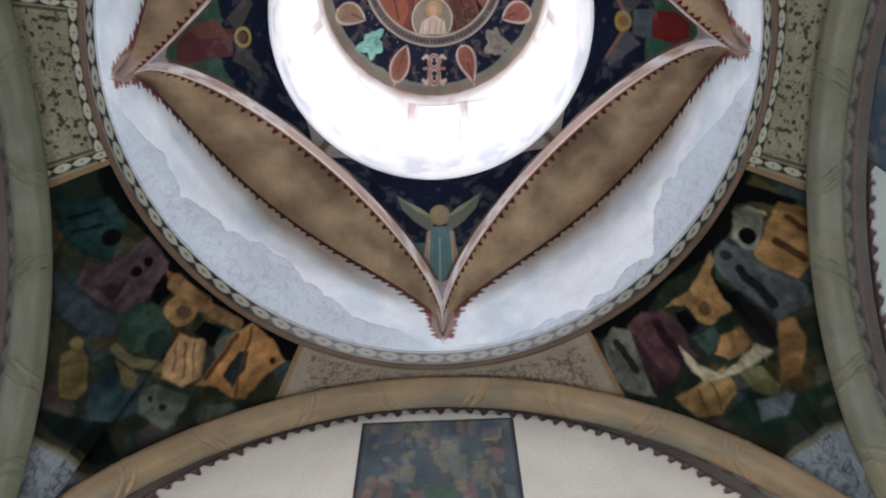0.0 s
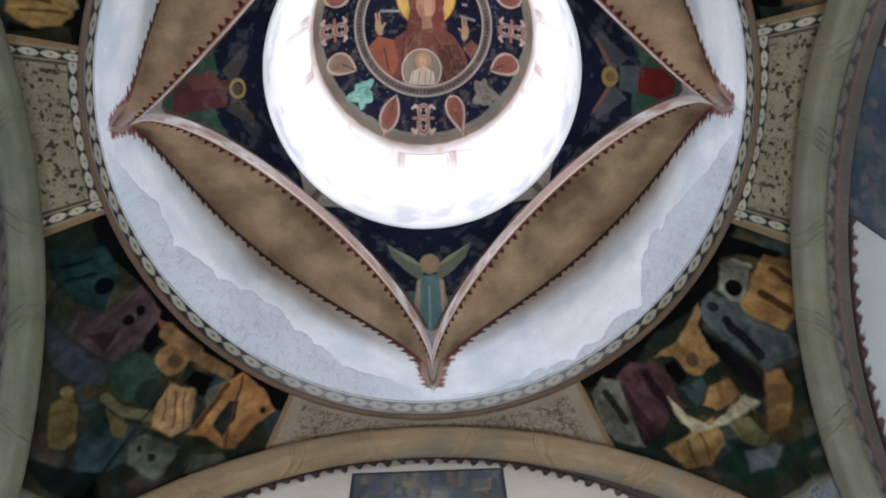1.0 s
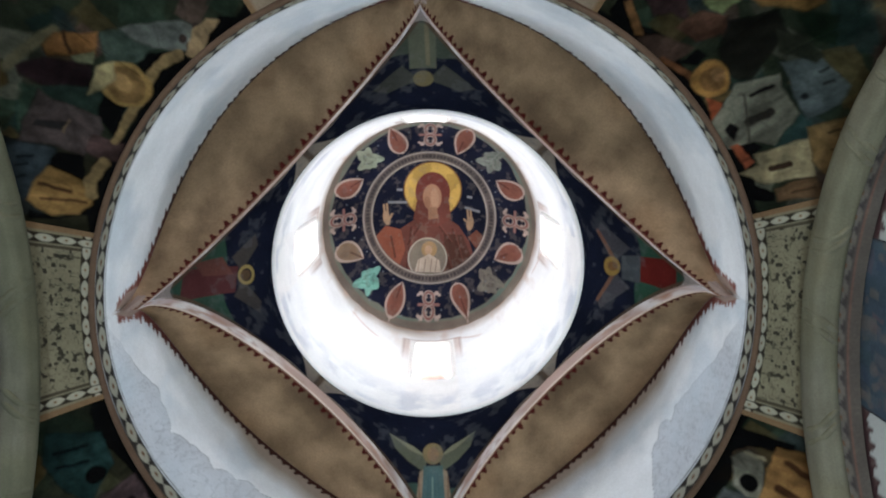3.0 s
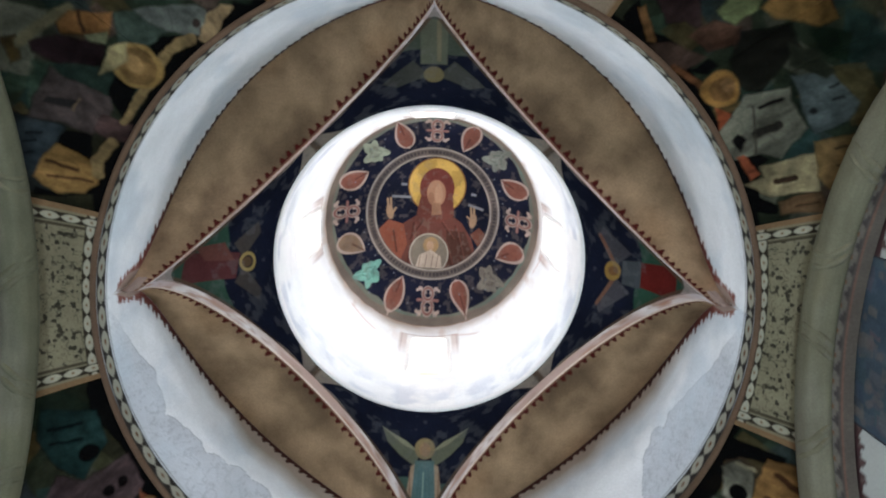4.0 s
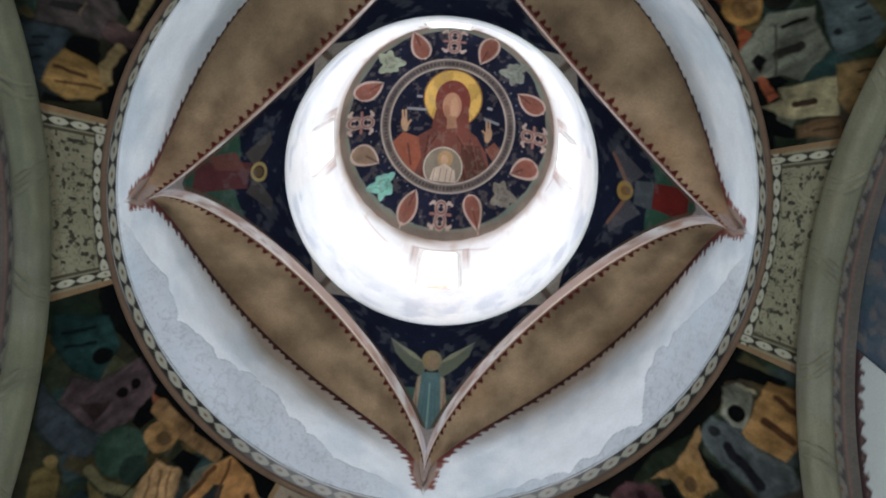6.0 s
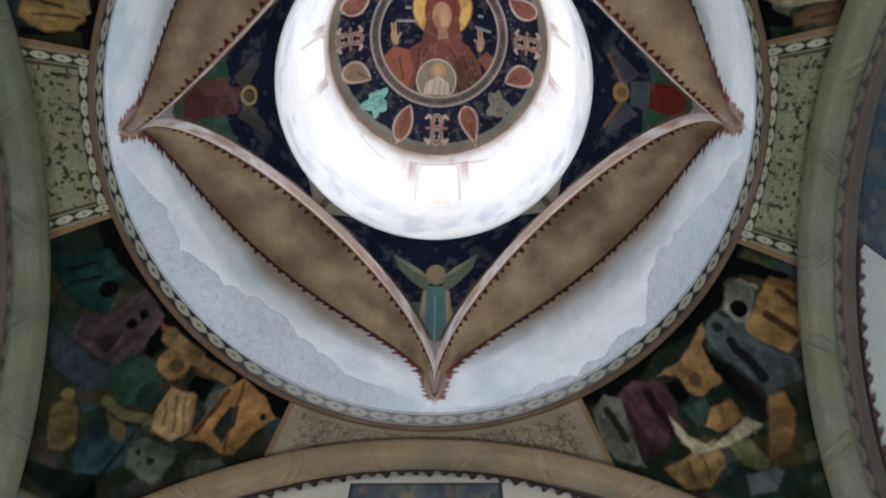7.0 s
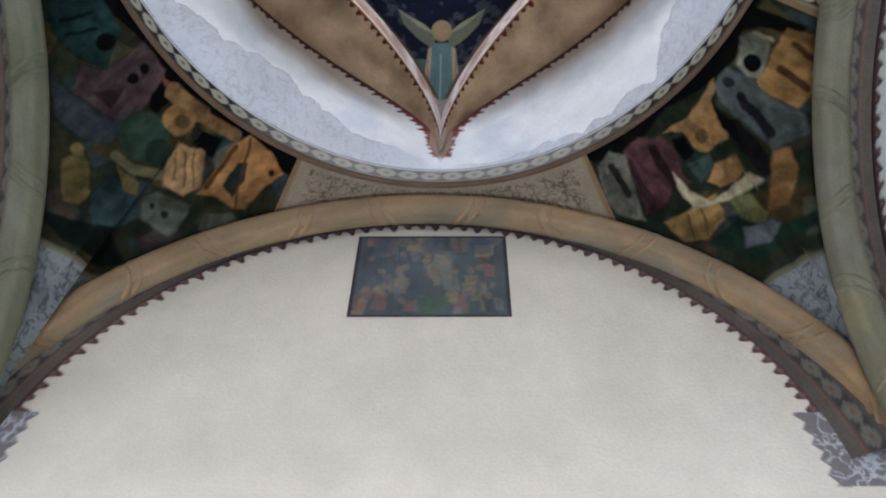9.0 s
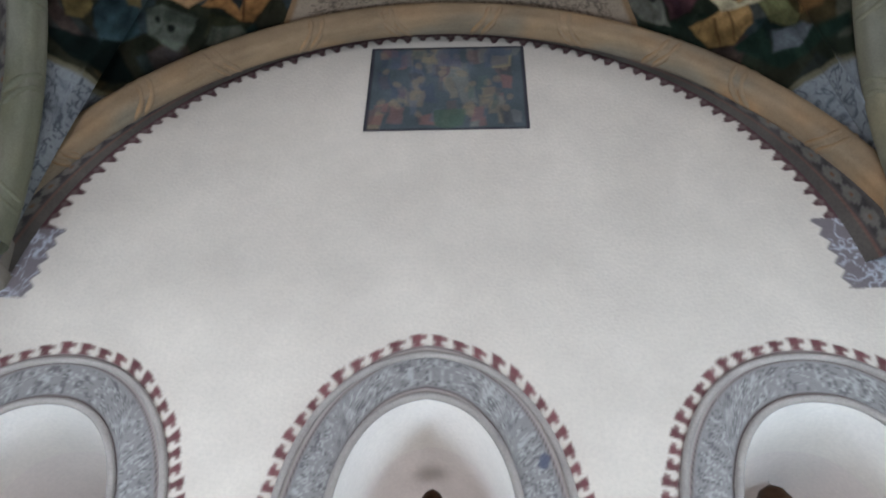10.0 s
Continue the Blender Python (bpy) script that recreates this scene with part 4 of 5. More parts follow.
def sail_ground(p, seed):
    """Murky green and brown fields behind the painted scene, laid with an unsteady brush."""
    du = 0.05 * (fbm(p.u, p.v, 0.30, seed + 60, 3) - 0.5) + 0.020 * (fbm(p.u, p.v, 0.07, seed + 61, 2) - 0.5)
    dv = 0.05 * (fbm(p.u, p.v, 0.30, seed + 62, 3) - 0.5) + 0.020 * (fbm(p.u, p.v, 0.07, seed + 63, 2) - 0.5)
    p.u, p.v = p.u + du, p.v + dv
    n = fbm(p.u, p.v, 0.8, seed, 3)[:, None]
    p.c = PIGMENT['dgreen'] * (1 - n) + srgb(56, 60, 46) * n
    m = np.clip((fbm(p.u + 5, p.v, 0.55, seed + 40, 3) - 0.5) * 5, 0, 1)[:, None]
    p.c += (srgb(60, 56, 40) - p.c) * m * 0.8
    rng = random.Random(seed)
    for k in range(80):         # half-lost patches of drapery and masonry
        x, y = rng.uniform(-1.8, 1.6), rng.uniform(1.9, 3.5)
        hue = PIGMENT[rng.choice(['grey', 'green', 'dochre', 'blue', 'ygreen', 'teal', 'mauve'])]
        p.box(x, x + rng.uniform(0.15, 0.5), y, y + rng.uniform(0.10, 0.34), hue * rng.uniform(0.45, 1.05), rng.uniform(0.4, 0.85), rng.choice((-32, -20, 12, 25, 35)))
    # black sky under the ring
    p.lay(3.66 + 0.06 * np.sin(p.u * 5 + seed) - p.v, PIGMENT['blk'], 0.95)
    return p


def sail_age(p):
    # folds and brushwork over the scene, then scrollwork in the foot of the sail
    n = fbm(p.u * 2.2, p.v, 0.16, 71, 3)[:, None]
    m = fbm(p.u + 2, p.v, 0.30, 75, 3)[:, None]
    p.c = 0.48 * p.c ** 1.10 * (0.45 + 0.9 * n) * (0.5 + m)
    every = np.full(len(p.u), -1.0)
    script(p, 0.34, srgb(14, 14, 14), every, 79, 0.16)
    p.c *= (0.72 + 0.56 * fbm(p.u, p.v, 0.06, 85, 2))[:, None]
    p.c += (p.c.mean(1, keepdims=True) * srgb(196, 186, 168) / srgb(196, 186, 168).mean() - p.c) * 0.22
    foot = p.v - 2.06 + 0.18 * np.abs(p.u)
    p.lay(foot, srgb(104, 106, 106))
    script(p, 0.09, srgb(60, 62, 66), foot + 0.03, 77, 0.9)
    p.lay(np.abs(foot) - 0.022, srgb(84, 78, 60))
    p.lay(3.775 - p.v, srgb(98, 76, 54))
    return p.worn(0.2, 0.45, 73).c


def strip_paint(u, v):
    """Cream scrollwork field in a beaded border; u compass degrees, v from the arch (0) to the ring (1)."""
    a0, a1 = u.min(), u.max()
    long_side = abs(math.sin(radians((a0 + a1) / 2))) > 0.5
    x = np.radians(u - (a0 + a1) / 2) * 2.85
    half = math.radians(a1 - a0) / 2 * 2.85
    deep = 0.16 + 0.14 * x * x if long_side else 0.56 + 0.0 * x
    y = v * deep
    p = Paint(x, y, srgb(118, 104, 88) if long_side else srgb(108, 102, 82), 0.010)
    field = np.maximum(np.abs(x) - half + 0.16, np.maximum(0.06 - y, y - deep + 0.06))
    if long_side:
        script(p, 0.07, srgb(66, 56, 48), field, 81, 0.8)
        script(p, 0.05, srgb(86, 74, 62), field, 89, 0.6)
    else:
        fleck = fbm(x, y, 0.038, 81, 2)
        curl = fbm(x + 2.0, y, 0.050, 83, 2)
        p.lay(np.maximum(0.69 - fleck, field * 4) * 0.12, srgb(34, 32, 27), 0.9)
        p.lay(np.maximum(np.abs(curl - 0.5) - 0.022, field * 4) * 0.3, srgb(60, 55, 43), 0.75)
    if not long_side:
        p.c += (srgb(60, 54, 42) - p.c) * np.clip(0.5 - (np.abs(field) - 0.012) / 0.01, 0, 1)[:, None]
        beads(p, x, y - 0.07, 0.16, 0.038, srgb(40, 35, 28), BONE * 0.47)
        beads(p, x, deep - y - 0.07, 0.16, 0.038, srgb(40, 35, 28), BONE * 0.47)
        beads(p, y, half - 0.10 - np.abs(x), 0.14, 0.036, srgb(40, 35, 28), BONE * 0.47)
    p.lay(half - 0.045 - np.abs(x), srgb(104, 82, 58))
    p.lay(deep - y - 0.022, srgb(88, 66, 46))
    return p.worn(0.14, 0.3, 83).c


PEND_LABEL = "dark frescoed pendentive with seated haloed figure and painted houses"
STRIP_LABEL = "cream scrollwork painted strip between ring and arch"
SAILS = [(PEND_LABEL, 19, 60.5, 380, evangelist_ne), (PEND_LABEL, 118.5, 167, 400, evangelist_nw), (PEND_LABEL, 196, 242, 380, evangelist_sw), (PEND_LABEL, 300, 343.5, 380, evangelist_se),
         (STRIP_LABEL, -16.5, 19, 190, strip_paint), (STRIP_LABEL, 60.5, 118.5, 190, strip_paint), (STRIP_LABEL, 167, 196, 190, strip_paint), (STRIP_LABEL, 242, 300, 190, strip_paint)]


def roll_paint(name):
    stone, warm = (srgb(124, 104, 80), srgb(140, 110, 78)) if name == "north" else (srgb(104, 100, 82), srgb(114, 106, 84)) if name == "east" else (srgb(90, 89, 72), srgb(98, 94, 74))

    def paint(u, w):
        p = Paint(u, w, stone, 0.02)
        n = fbm(u, w * 0.2, 0.5, 91, 3)[:, None]
        p.c += (warm - p.c) * np.clip((n - 0.45) * 3, 0, 1)
        g = np.clip((fbm(u + 7, w * 0.3, 0.8, 93, 3)[:, None] - 0.5) * 4, 0, 1)
        p.c += (srgb(104, 100, 88) - p.c) * g * 0.7
        return p.worn(0.12, 0.15, 95).c
    return paint


def under_paint(u, v):
    p = Paint(u, v, srgb(78, 72, 66), 0.010)
    beads(p, u, v - 0.12, 0.2, 0.06, srgb(56, 52, 50), srgb(92, 87, 80))
    p.lay(np.abs(v - 0.2) - 0.01, srgb(96, 72, 62))
    return p.worn(0.2, 0.3, 97).c


def arch_fringe(p, g):
    """Maroon teeth that hang from a great arch onto the wall, with a curl at each foot."""
    x, z = p.u - g.fmid, p.v - g.fz
    d = g.fr + 0.05 - np.hypot(x, np.maximum(z, 0)) + np.where(z < 0, 0.35 * z, 0)
    along = g.fr * np.arctan2(z, x)
    on = np.where(p.v > 5.02, 0, 1)
    p.lay(np.where(on, 9, d - 0.03), srgb(56, 52, 52))
    teeth(p, np.where(on, 9, np.maximum(d, 0)), along, 0.132, 0.046, 0.080, srgb(80, 56, 56))
    p.lay(np.where(on, 9, np.maximum(d - 0.075, 0.02 - d) + 0.05 * saw(along / 0.132 + 0.5)), srgb(104, 88, 84), 0.8)
    curl = np.where((p.v > 4.98) & (p.v < 5.62), d - 0.17 - 0.05 * saw(p.v / 0.13), 9)
    p.lay(curl, srgb(112, 104, 104))
    script(p, 0.10, srgb(170, 172, 176), curl + 0.02, 99, 0.9)
    return p


def arcade_offset(u, v, arch):
    mid, half, apex, point = arch
    dx, dz, H = np.abs(u - mid), v - 3.25, apex - 3.25
    rho = ((dx / half) ** 2.35 + (np.maximum(dz, 0) / H) ** 2.35) ** (1 / 2.35) + 1e-6
    g = (rho - 1) * np.hypot(dx, np.maximum(dz, 0)) / rho
    tip = 0.05 * point * np.clip(1 - dx / (half * 0.7), 0, 1)
    return np.where(dz > 0, g - tip + 0.02 * point, dx - half)


def north_paint(u, v):
    p = Paint(u, v, srgb(198, 188, 173), 0.012)
    n = fbm(u, v, 1.3, 101, 4)[:, None]
    p.c *= 0.93 + 0.14 * n
    arch_fringe(p, GREAT["north"])
    for k, arch in enumerate(ARCADE):
        g = arcade_offset(u, v, arch)
        # length along the outline, for the teeth
        s = np.arctan2(v - 3.25, u - arch[0]) * (arch[1] + 0.4) + np.where(v < 3.25, v - 3.25, 0)
        s = s + 0.03 * (fbm(u, v, 0.3, 117, 2) - 0.5)
        near = np.where(v > 2.6, g, 9)
        leaves(p, near - 0.35, s, 0.098, 0.112, GRAPE * (0.72 + 0.2 * (k == 1)))
        p.lay(np.maximum(near - 0.365, -near - 0.01), srgb(150, 140, 132))
        band = np.maximum(near - 0.285, 0.055 - near)
        p.lay(band, srgb(128, 124, 120))
        p.u, p.v = s, near * 0.34       # strokes run across the band
        script(p, 0.050, srgb(84, 80, 80), band + 0.012, 103 + k, 0.75)
        script(p, 0.042, srgb(170, 170, 162), band + 0.02, 113 + k, 0.6)
        p.u, p.v = u, v
        for at, w in ((0.052, 0.006), (0.292, 0.006), (0.355, 0.005), (0.012, 0.008)):
            p.lay(np.abs(near - at) - w, srgb(72, 58, 58), 0.9)
    p.line(-3.02, 4.36, -2.98, 4.52, 0.05, srgb(34, 38, 50))
    p.line(0.52, 3.72, 0.53, 3.76, 0.06, srgb(60, 66, 84), 0.8)
    return p.worn(0.04, 0.1, 105).c


def side_paint(g):
    def paint(u, v):
        p = Paint(u, v, srgb(188, 190, 186), 0.012)
        arch_fringe(p, g)
        return p.worn(0.06, 1.0, 107).c
    return paint


def panel_paint(seed):
    def paint(u, v):
        """A crowded fresco panel, too worn to read: patches of figures and buildings in a dark frame."""
        p = Paint(u, v, srgb(74, 82, 84), 0.02)
        rng = random.Random(seed)
        hues = [srgb(98, 104, 112), srgb(128, 124, 112), srgb(84, 100, 88), srgb(104, 78, 72), srgb(64, 70, 88), srgb(150, 130, 96), srgb(66, 60, 62), srgb(140, 96, 84)]
        p.u = u + 0.10 * (fbm(u, v, 0.22, seed + 1, 3) - 0.5)
        p.v = v + 0.12 * (fbm(u, v, 0.22, seed + 2, 3) - 0.5)
        for row in range(7):
            for k in range(16):
                x, y = rng.uniform(-0.68, 0.6), 1.04 - row * 0.15 + rng.uniform(-0.06, 0.06)
                w, h = rng.uniform(0.04, 0.13), rng.uniform(0.08, 0.24)
                p.box(x, x + w, y - h / 2, y + h / 2, hues[rng.randrange(8)], rng.uniform(0.3, 0.75), rng.uniform(-10, 10))
                if k % 3 == 0:
                    p.oval(x + w / 2, y + h / 2, 0.035, 0.045, srgb(140, 120, 92), 0.6)
        p.box(-0.10, 0.14, 0.05, 0.26, srgb(70, 92, 66), 0.8)
        p.box(0.20, 0.30, 0.12, 0.28, srgb(136, 92, 84), 0.6)
        p.box(0.40, 0.56, 0.80, 0.96, srgb(160, 144, 104), 0.8)
        for k in range(3):
            x = -0.5 + 0.42 * k
            p.box(x, x + 0.2, 0.82, 1.1, srgb(86, 90, 108), 0.6)
        p.c += (srgb(88, 94, 96) - p.c) * 0.35 if seed == 4 else (srgb(66, 82, 98) - p.c) * 0.6
        p.u, p.v = u, v
        edge = np.maximum(np.abs(u) - 0.655, np.abs(v - 0.56) - 0.545)
        p.lay(-edge - 0.010, srgb(60, 58, 62))
        return p.worn(0.2, 0.2, seed).c
    return paint


def disc_angle(k):
    return math.pi / 4 + k * math.pi / 2


def turned(k, along, out):
    """Plan x, y of a point `along` to the side and `out` from the axis, in diagonal direction k."""
    a = disc_angle(k)
    return out * math.cos(a) - along * math.sin(a), out * math.sin(a) + along * math.cos(a)


def tube(curve, radius, sides, n, mat, name, parent, label="", paint=None, flute=0.0):
    """A round moulding along curve(q) for q in 0..1."""
    q = np.linspace(0, 1, n)
    p = np.stack(curve(q), -1)
    tan = np.gradient(p, axis=0)
    tan /= np.linalg.norm(tan, axis=1)[:, None]
    ref = np.array([0, 0, 1.0]) if abs(tan[n // 2, 2]) < 0.9 else np.array([1.0, 0, 0])
    plane_n = np.cross(p[n // 3] - p[0], p[2 * n // 3] - p[0])
    plane_n /= np.linalg.norm(plane_n)
    e1 = np.cross(tan, plane_n)
    rad = radius(q) if callable(radius) else radius + 0 * q
    phi = np.linspace(0, 2 * math.pi, sides, endpoint=False)
    v = p[:, None] + rad[:, None, None] * (1 + flute * np.cos(5 * phi))[None, :, None] * (np.cos(phi)[None, :, None] * e1[:, None] + np.sin(phi)[None, :, None] * plane_n)
    i, j = np.arange(sides), np.arange(n - 1)[:, None]
    a, b = j * sides + i, j * sides + (i + 1) % sides
    quads = np.stack([a, b, b + sides, a + sides], -1).reshape(-1, 4)
    length = np.r_[0, np.cumsum(np.linalg.norm(np.diff(p, axis=0), axis=1))]
    u, w = np.repeat(length, sides), np.tile(phi, n)
    return link(name, v.reshape(-1, 3), quads, mat, parent, label, paint(u, w) if paint else None)


# ---- the drum, its diagonal arches and small pendentives ----
def drum_top(th):
    u = RING_R * np.sin((th % (math.pi / 2)) - math.pi / 4)
    return BACK_Z + BACK_RISE * np.sqrt(np.maximum(1 - (u / BACK_R) ** 2, 0))


def drum_place(s, t):
    th = 2 * math.pi * s
    return RING_R * np.cos(th), RING_R * np.sin(th), RING_Z + t * (drum_top(th) - RING_Z)


def drum_metres(s, t):
    th = 2 * math.pi * s
    return RING_R * th, RING_Z + t * (drum_top(th) - RING_Z)


drum = thing("drum", "whitewashed round drum with painted border and red fringe", "drum")
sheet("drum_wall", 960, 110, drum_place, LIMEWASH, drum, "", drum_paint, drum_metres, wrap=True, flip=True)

for k in range(4):
    arch = thing("diagonal_arch", "oblique plaster arch with sooty brown soffit and red fringe", "arch", group="oblique arches under the lantern", kind="")

    def soffit(s, t, k=k):
        al = math.pi * s
        u0, z0 = FACE_D * np.cos(al), SPRING_Z + ARCH_RISE * np.sin(al)
        u1, z1 = BACK_R * np.cos(al), BACK_Z + BACK_RISE * np.sin(al)
        d1 = np.sqrt(RING_R ** 2 - u1 ** 2)
        x, y = turned(k, u0 + t * (u1 - u0), FACE_D + t * (d1 - FACE_D))
        return x, y, z0 + t * (z1 - z0)

    def soffit_m(s, t):
        return math.pi * 1.8 * s, t * (0.05 + 0.82 * np.sin(math.pi * s))

    def face(s, t, k=k):
        al = math.pi * s
        u = FACE_D * np.cos(al)
        z0, z1 = SPRING_Z + ARCH_RISE * np.sin(al), PEND_Z + PEND_R * np.sin(al)
        x, y = turned(k, u, FACE_D + 0 * u)
        return x, y, z0 + t * (z1 - z0)

    sheet("soffit", 420, 60, soffit, FRESCO, arch, "sooty brown plaster soffit", soffit_paint, soffit_m)
    sheet("arch_face", 260, 40, face, LIMEWASH, arch, "pinkish worn whitewashed arch face", face_paint, lambda s, t: (math.pi * 1.75 * s, t * (PEND_Z - SPRING_Z + (PEND_R - ARCH_RISE) * np.sin(math.pi * s))), flip=True)

for k in range(4):
    def small(s, t, k=k):
        be = math.pi / 2 * t
        u = FACE_D * np.cos(be)
        r = np.hypot(FACE_D, u) - 0.105 * t ** 2
        half = math.pi / 4 - np.arccos(np.minimum(FACE_D / r, 1))
        th = k * math.pi / 2 + (2 * s - 1) * (half + 0.004)
        return r * np.cos(th), r * np.sin(th), PEND_Z + PEND_R * np.sin(be)

    def small_m(s, t):
        be = math.pi / 2 * t
        u = FACE_D * np.cos(be)
        r = np.hypot(FACE_D, u) - 0.105 * t ** 2
        return (2 * s - 1) * (math.pi / 4 - np.arccos(np.minimum(FACE_D / r, 1))) * r, 1.69 * t

    pend = thing("angel_pendentive", "small dark blue frescoed pendentive with winged figure", "pendentive", group="small pendentives under the lantern", kind="")
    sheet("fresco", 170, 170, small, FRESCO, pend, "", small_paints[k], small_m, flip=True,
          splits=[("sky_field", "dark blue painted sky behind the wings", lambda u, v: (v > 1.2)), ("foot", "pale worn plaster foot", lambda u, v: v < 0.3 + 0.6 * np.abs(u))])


# small springers where two diagonal arches meet on the drum
for k in range(4):
    a = k * math.pi / 2
    springer = thing("springer", "small pale plaster springer between two oblique arches", "corbel", "", "springers on the drum")
    prof = [(0.008, 8.46), (0.018, 8.50), (0.030, 8.57), (0.046, 8.68), (0.066, 8.86)]

    def bud(s, t, a=a, prof=prof):
        q = t * (len(prof) - 1)
        r = np.interp(q, np.arange(len(prof)), [w[0] for w in prof])
        z = np.interp(q, np.arange(len(prof)), [w[1] for w in prof])
        an = 2 * math.pi * s
        R = RING_R - 0.075 + r * np.cos(an) * (1 + 0.1 * np.cos(6 * an))
        T = 0.85 * r * np.sin(an) * (1 + 0.1 * np.cos(6 * an))
        return R * math.cos(a) - T * math.sin(a), R * math.sin(a) + T * math.cos(a), z
    sheet("plaster", 40, 25, bud, LIMEWASH, springer, "", plain(srgb(158, 138, 128), 0.2, 0.1), lambda s, t: (0.5 * s, 0.5 * t), wrap=True)


# ---- lantern with four windows, and its frescoed cap ----
def lantern_radius(z):
    return RIM_R + (CAP_R - RIM_R) * (z - RIM_Z) / (CAP_Z - RIM_Z)


lantern = thing("lantern", kind="", label="bright whitewashed lantern drum with four small windows", category="lantern")
WIN_HALF, WIN_LO, WIN_HI = 0.245, 11.35, 12.80       # half width, sill, crown
win_a = WIN_HALF / 1.65


def win_top(x):
    """Height of the opening's rounded head at x from its middle."""
    c = WIN_HI - 0.14
    q = np.clip((np.abs(x) - (WIN_HALF - 0.14)) / 0.14, 0, 1)
    return c + 0.14 * np.sqrt(1 - q * q)


def lantern_part(th0, th1, z0, z1, nu, nv, name="lantern_wall"):
    """Piece of the lantern's inner wall; z0 and z1 are functions of the angle."""
    def place(s, t):
        th = th0 + s * (th1 - th0)
        z = z0(th) + t * (z1(th) - z0(th))
        r = lantern_radius(z)
        return r * np.cos(th), r * np.sin(th), z
    return sheet(name, nu, nv, place, LIMEWASH, lantern, "", lantern_paint, lambda s, t: (1.65 * (th0 + s * (th1 - th0)), z0(th0 + s * (th1 - th0)) + t * (z1(th0 + s * (th1 - th0)) - z0(th0 + s * (th1 - th0)))), flip=True)


flat = lambda z: (lambda th: z + 0 * th)
for k in range(4):
    a = k * math.pi / 2
    lantern_part(a + win_a, a + math.pi / 2 - win_a, flat(RIM_Z), flat(CAP_Z), 90, 140)
    lantern_part(a - win_a, a + win_a, flat(RIM_Z), flat(WIN_LO), 30, 40)
    lantern_part(a - win_a, a + win_a, lambda th, a=a: win_top((th - a) * 1.65), flat(CAP_Z), 30, 60)

    # splayed reveal: narrower outwards
    def reveal(s, t, a=a):
        # around the opening: left jamb up, head across, right jamb down, sill back
        w, lo, hi = WIN_HALF, WIN_LO, WIN_HI
        p = np.interp(s, [0, .3, .7, 1], [0, 1, 2, 3])
        x = np.where(p < 1, -w, np.where(p < 2, -w + (p - 1) * 2 * w, w))
        z = np.where(p < 1, lo + p * (win_top(w) - lo), np.where(p < 2, win_top(x), lo + (3 - p) * (win_top(w) - lo)))
        r0 = lantern_radius(z)
        ang = x / 1.65
        x0, y0 = r0 * np.cos(ang), r0 * np.sin(ang)
        x1, y1 = 2.14 + 0 * x, x * 0.70
        z1 = lo + (z - lo) * 0.78
        X, Y = x0 + t * (x1 - x0), y0 + t * (y1 - y0)
        return X * math.cos(a) - Y * math.sin(a), X * math.sin(a) + Y * math.cos(a), z + t * (z1 - z)

    win = tagged(new("lantern_window"), "small whitewashed splayed window with rounded head", "window", "lantern windows")
    # tinted darker than the white sill: shade under the head put into the colour
    sheet("reveal", 90, 14, reveal, LIMEWASH, win, "", plain(srgb(182, 166, 158), 0.10, 0.3), lambda s, t: (3 * s, t), flip=False)

    def sill(s, t, a=a):
        x = (2 * s - 1) * WIN_HALF
        r0 = np.sqrt(lantern_radius(WIN_LO) ** 2 - x * x)
        X, Y = r0 + t * (2.14 - r0), x * (1 - 0.38 * t)
        return X * math.cos(a) - Y * math.sin(a), X * math.sin(a) + Y * math.cos(a), WIN_LO + 0 * t
    sheet("sill", 12, 8, sill, LIMEWASH, win, "", plain(srgb(232, 230, 226)), lambda s, t: (s, t))

    def frame_line(q, a=a):
        p = np.interp(q, [0, .3, .7, 1], [0, 1, 2, 3])
        w = WIN_HALF + 0.03
        x = np.where(p < 1, -w, np.where(p < 2, -w + (p - 1) * 2 * w, w))
        top = win_top(x * 0.9) + 0.03
        z = np.where(p < 1, WIN_LO + p * (win_top(WIN_HALF) - WIN_LO), np.where(p < 2, top, WIN_LO + (3 - p) * (win_top(WIN_HALF) - WIN_LO)))
        r = lantern_radius(z) - 0.004
        return [r * np.cos(a + x / 1.65), r * np.sin(a + x / 1.65), z]
    frame_ob = tube(frame_line, lambda q: 0.034 * np.minimum(1, np.minimum(q, 1 - q) * 30) + 0.001, 8, 70, LIMEWASH, "window_frame", win, "", plain(srgb(230, 226, 222)))

    def pane(s, t, a=a):
        X, Y = 2.13 + 0 * s, (2 * s - 1) * 0.18
        return X * math.cos(a) - Y * math.sin(a), X * math.sin(a) + Y * math.cos(a), WIN_LO + t * 1.14
    pn = sheet("pane", 2, 2, pane, GLASS, frame_ob, "bright window glass")
    pn.visible_shadow = False

rim_profile = [(FACE_D + 0.01, PEND_Z + PEND_R + 0.004), (1.66, 10.225), (1.635, 10.228), (1.62, 10.245), (RIM_R, RIM_Z)]


def revolve(profile, s, t):
    q = t * (len(profile) - 1)
    r = np.interp(q, np.arange(len(profile)), [p[0] for p in profile])
    z = np.interp(q, np.arange(len(profile)), [p[1] for p in profile])
    return r * np.cos(2 * math.pi * s), r * np.sin(2 * math.pi * s), z


sheet("rim", 180, 9, lambda s, t: revolve(rim_profile, s, t), LIMEWASH, lantern, "", plain(srgb(226, 224, 222)), lambda s, t: (10 * s, t), wrap=True, flip=True)


def cap_place(s, t):
    r = CAP_R * (1 - t)
    th = 2 * math.pi * s
    return r * np.cos(th), r * np.sin(th), CAP_Z + CAP_H * np.sqrt(np.maximum(1 - (1 - t) ** 2, 0))


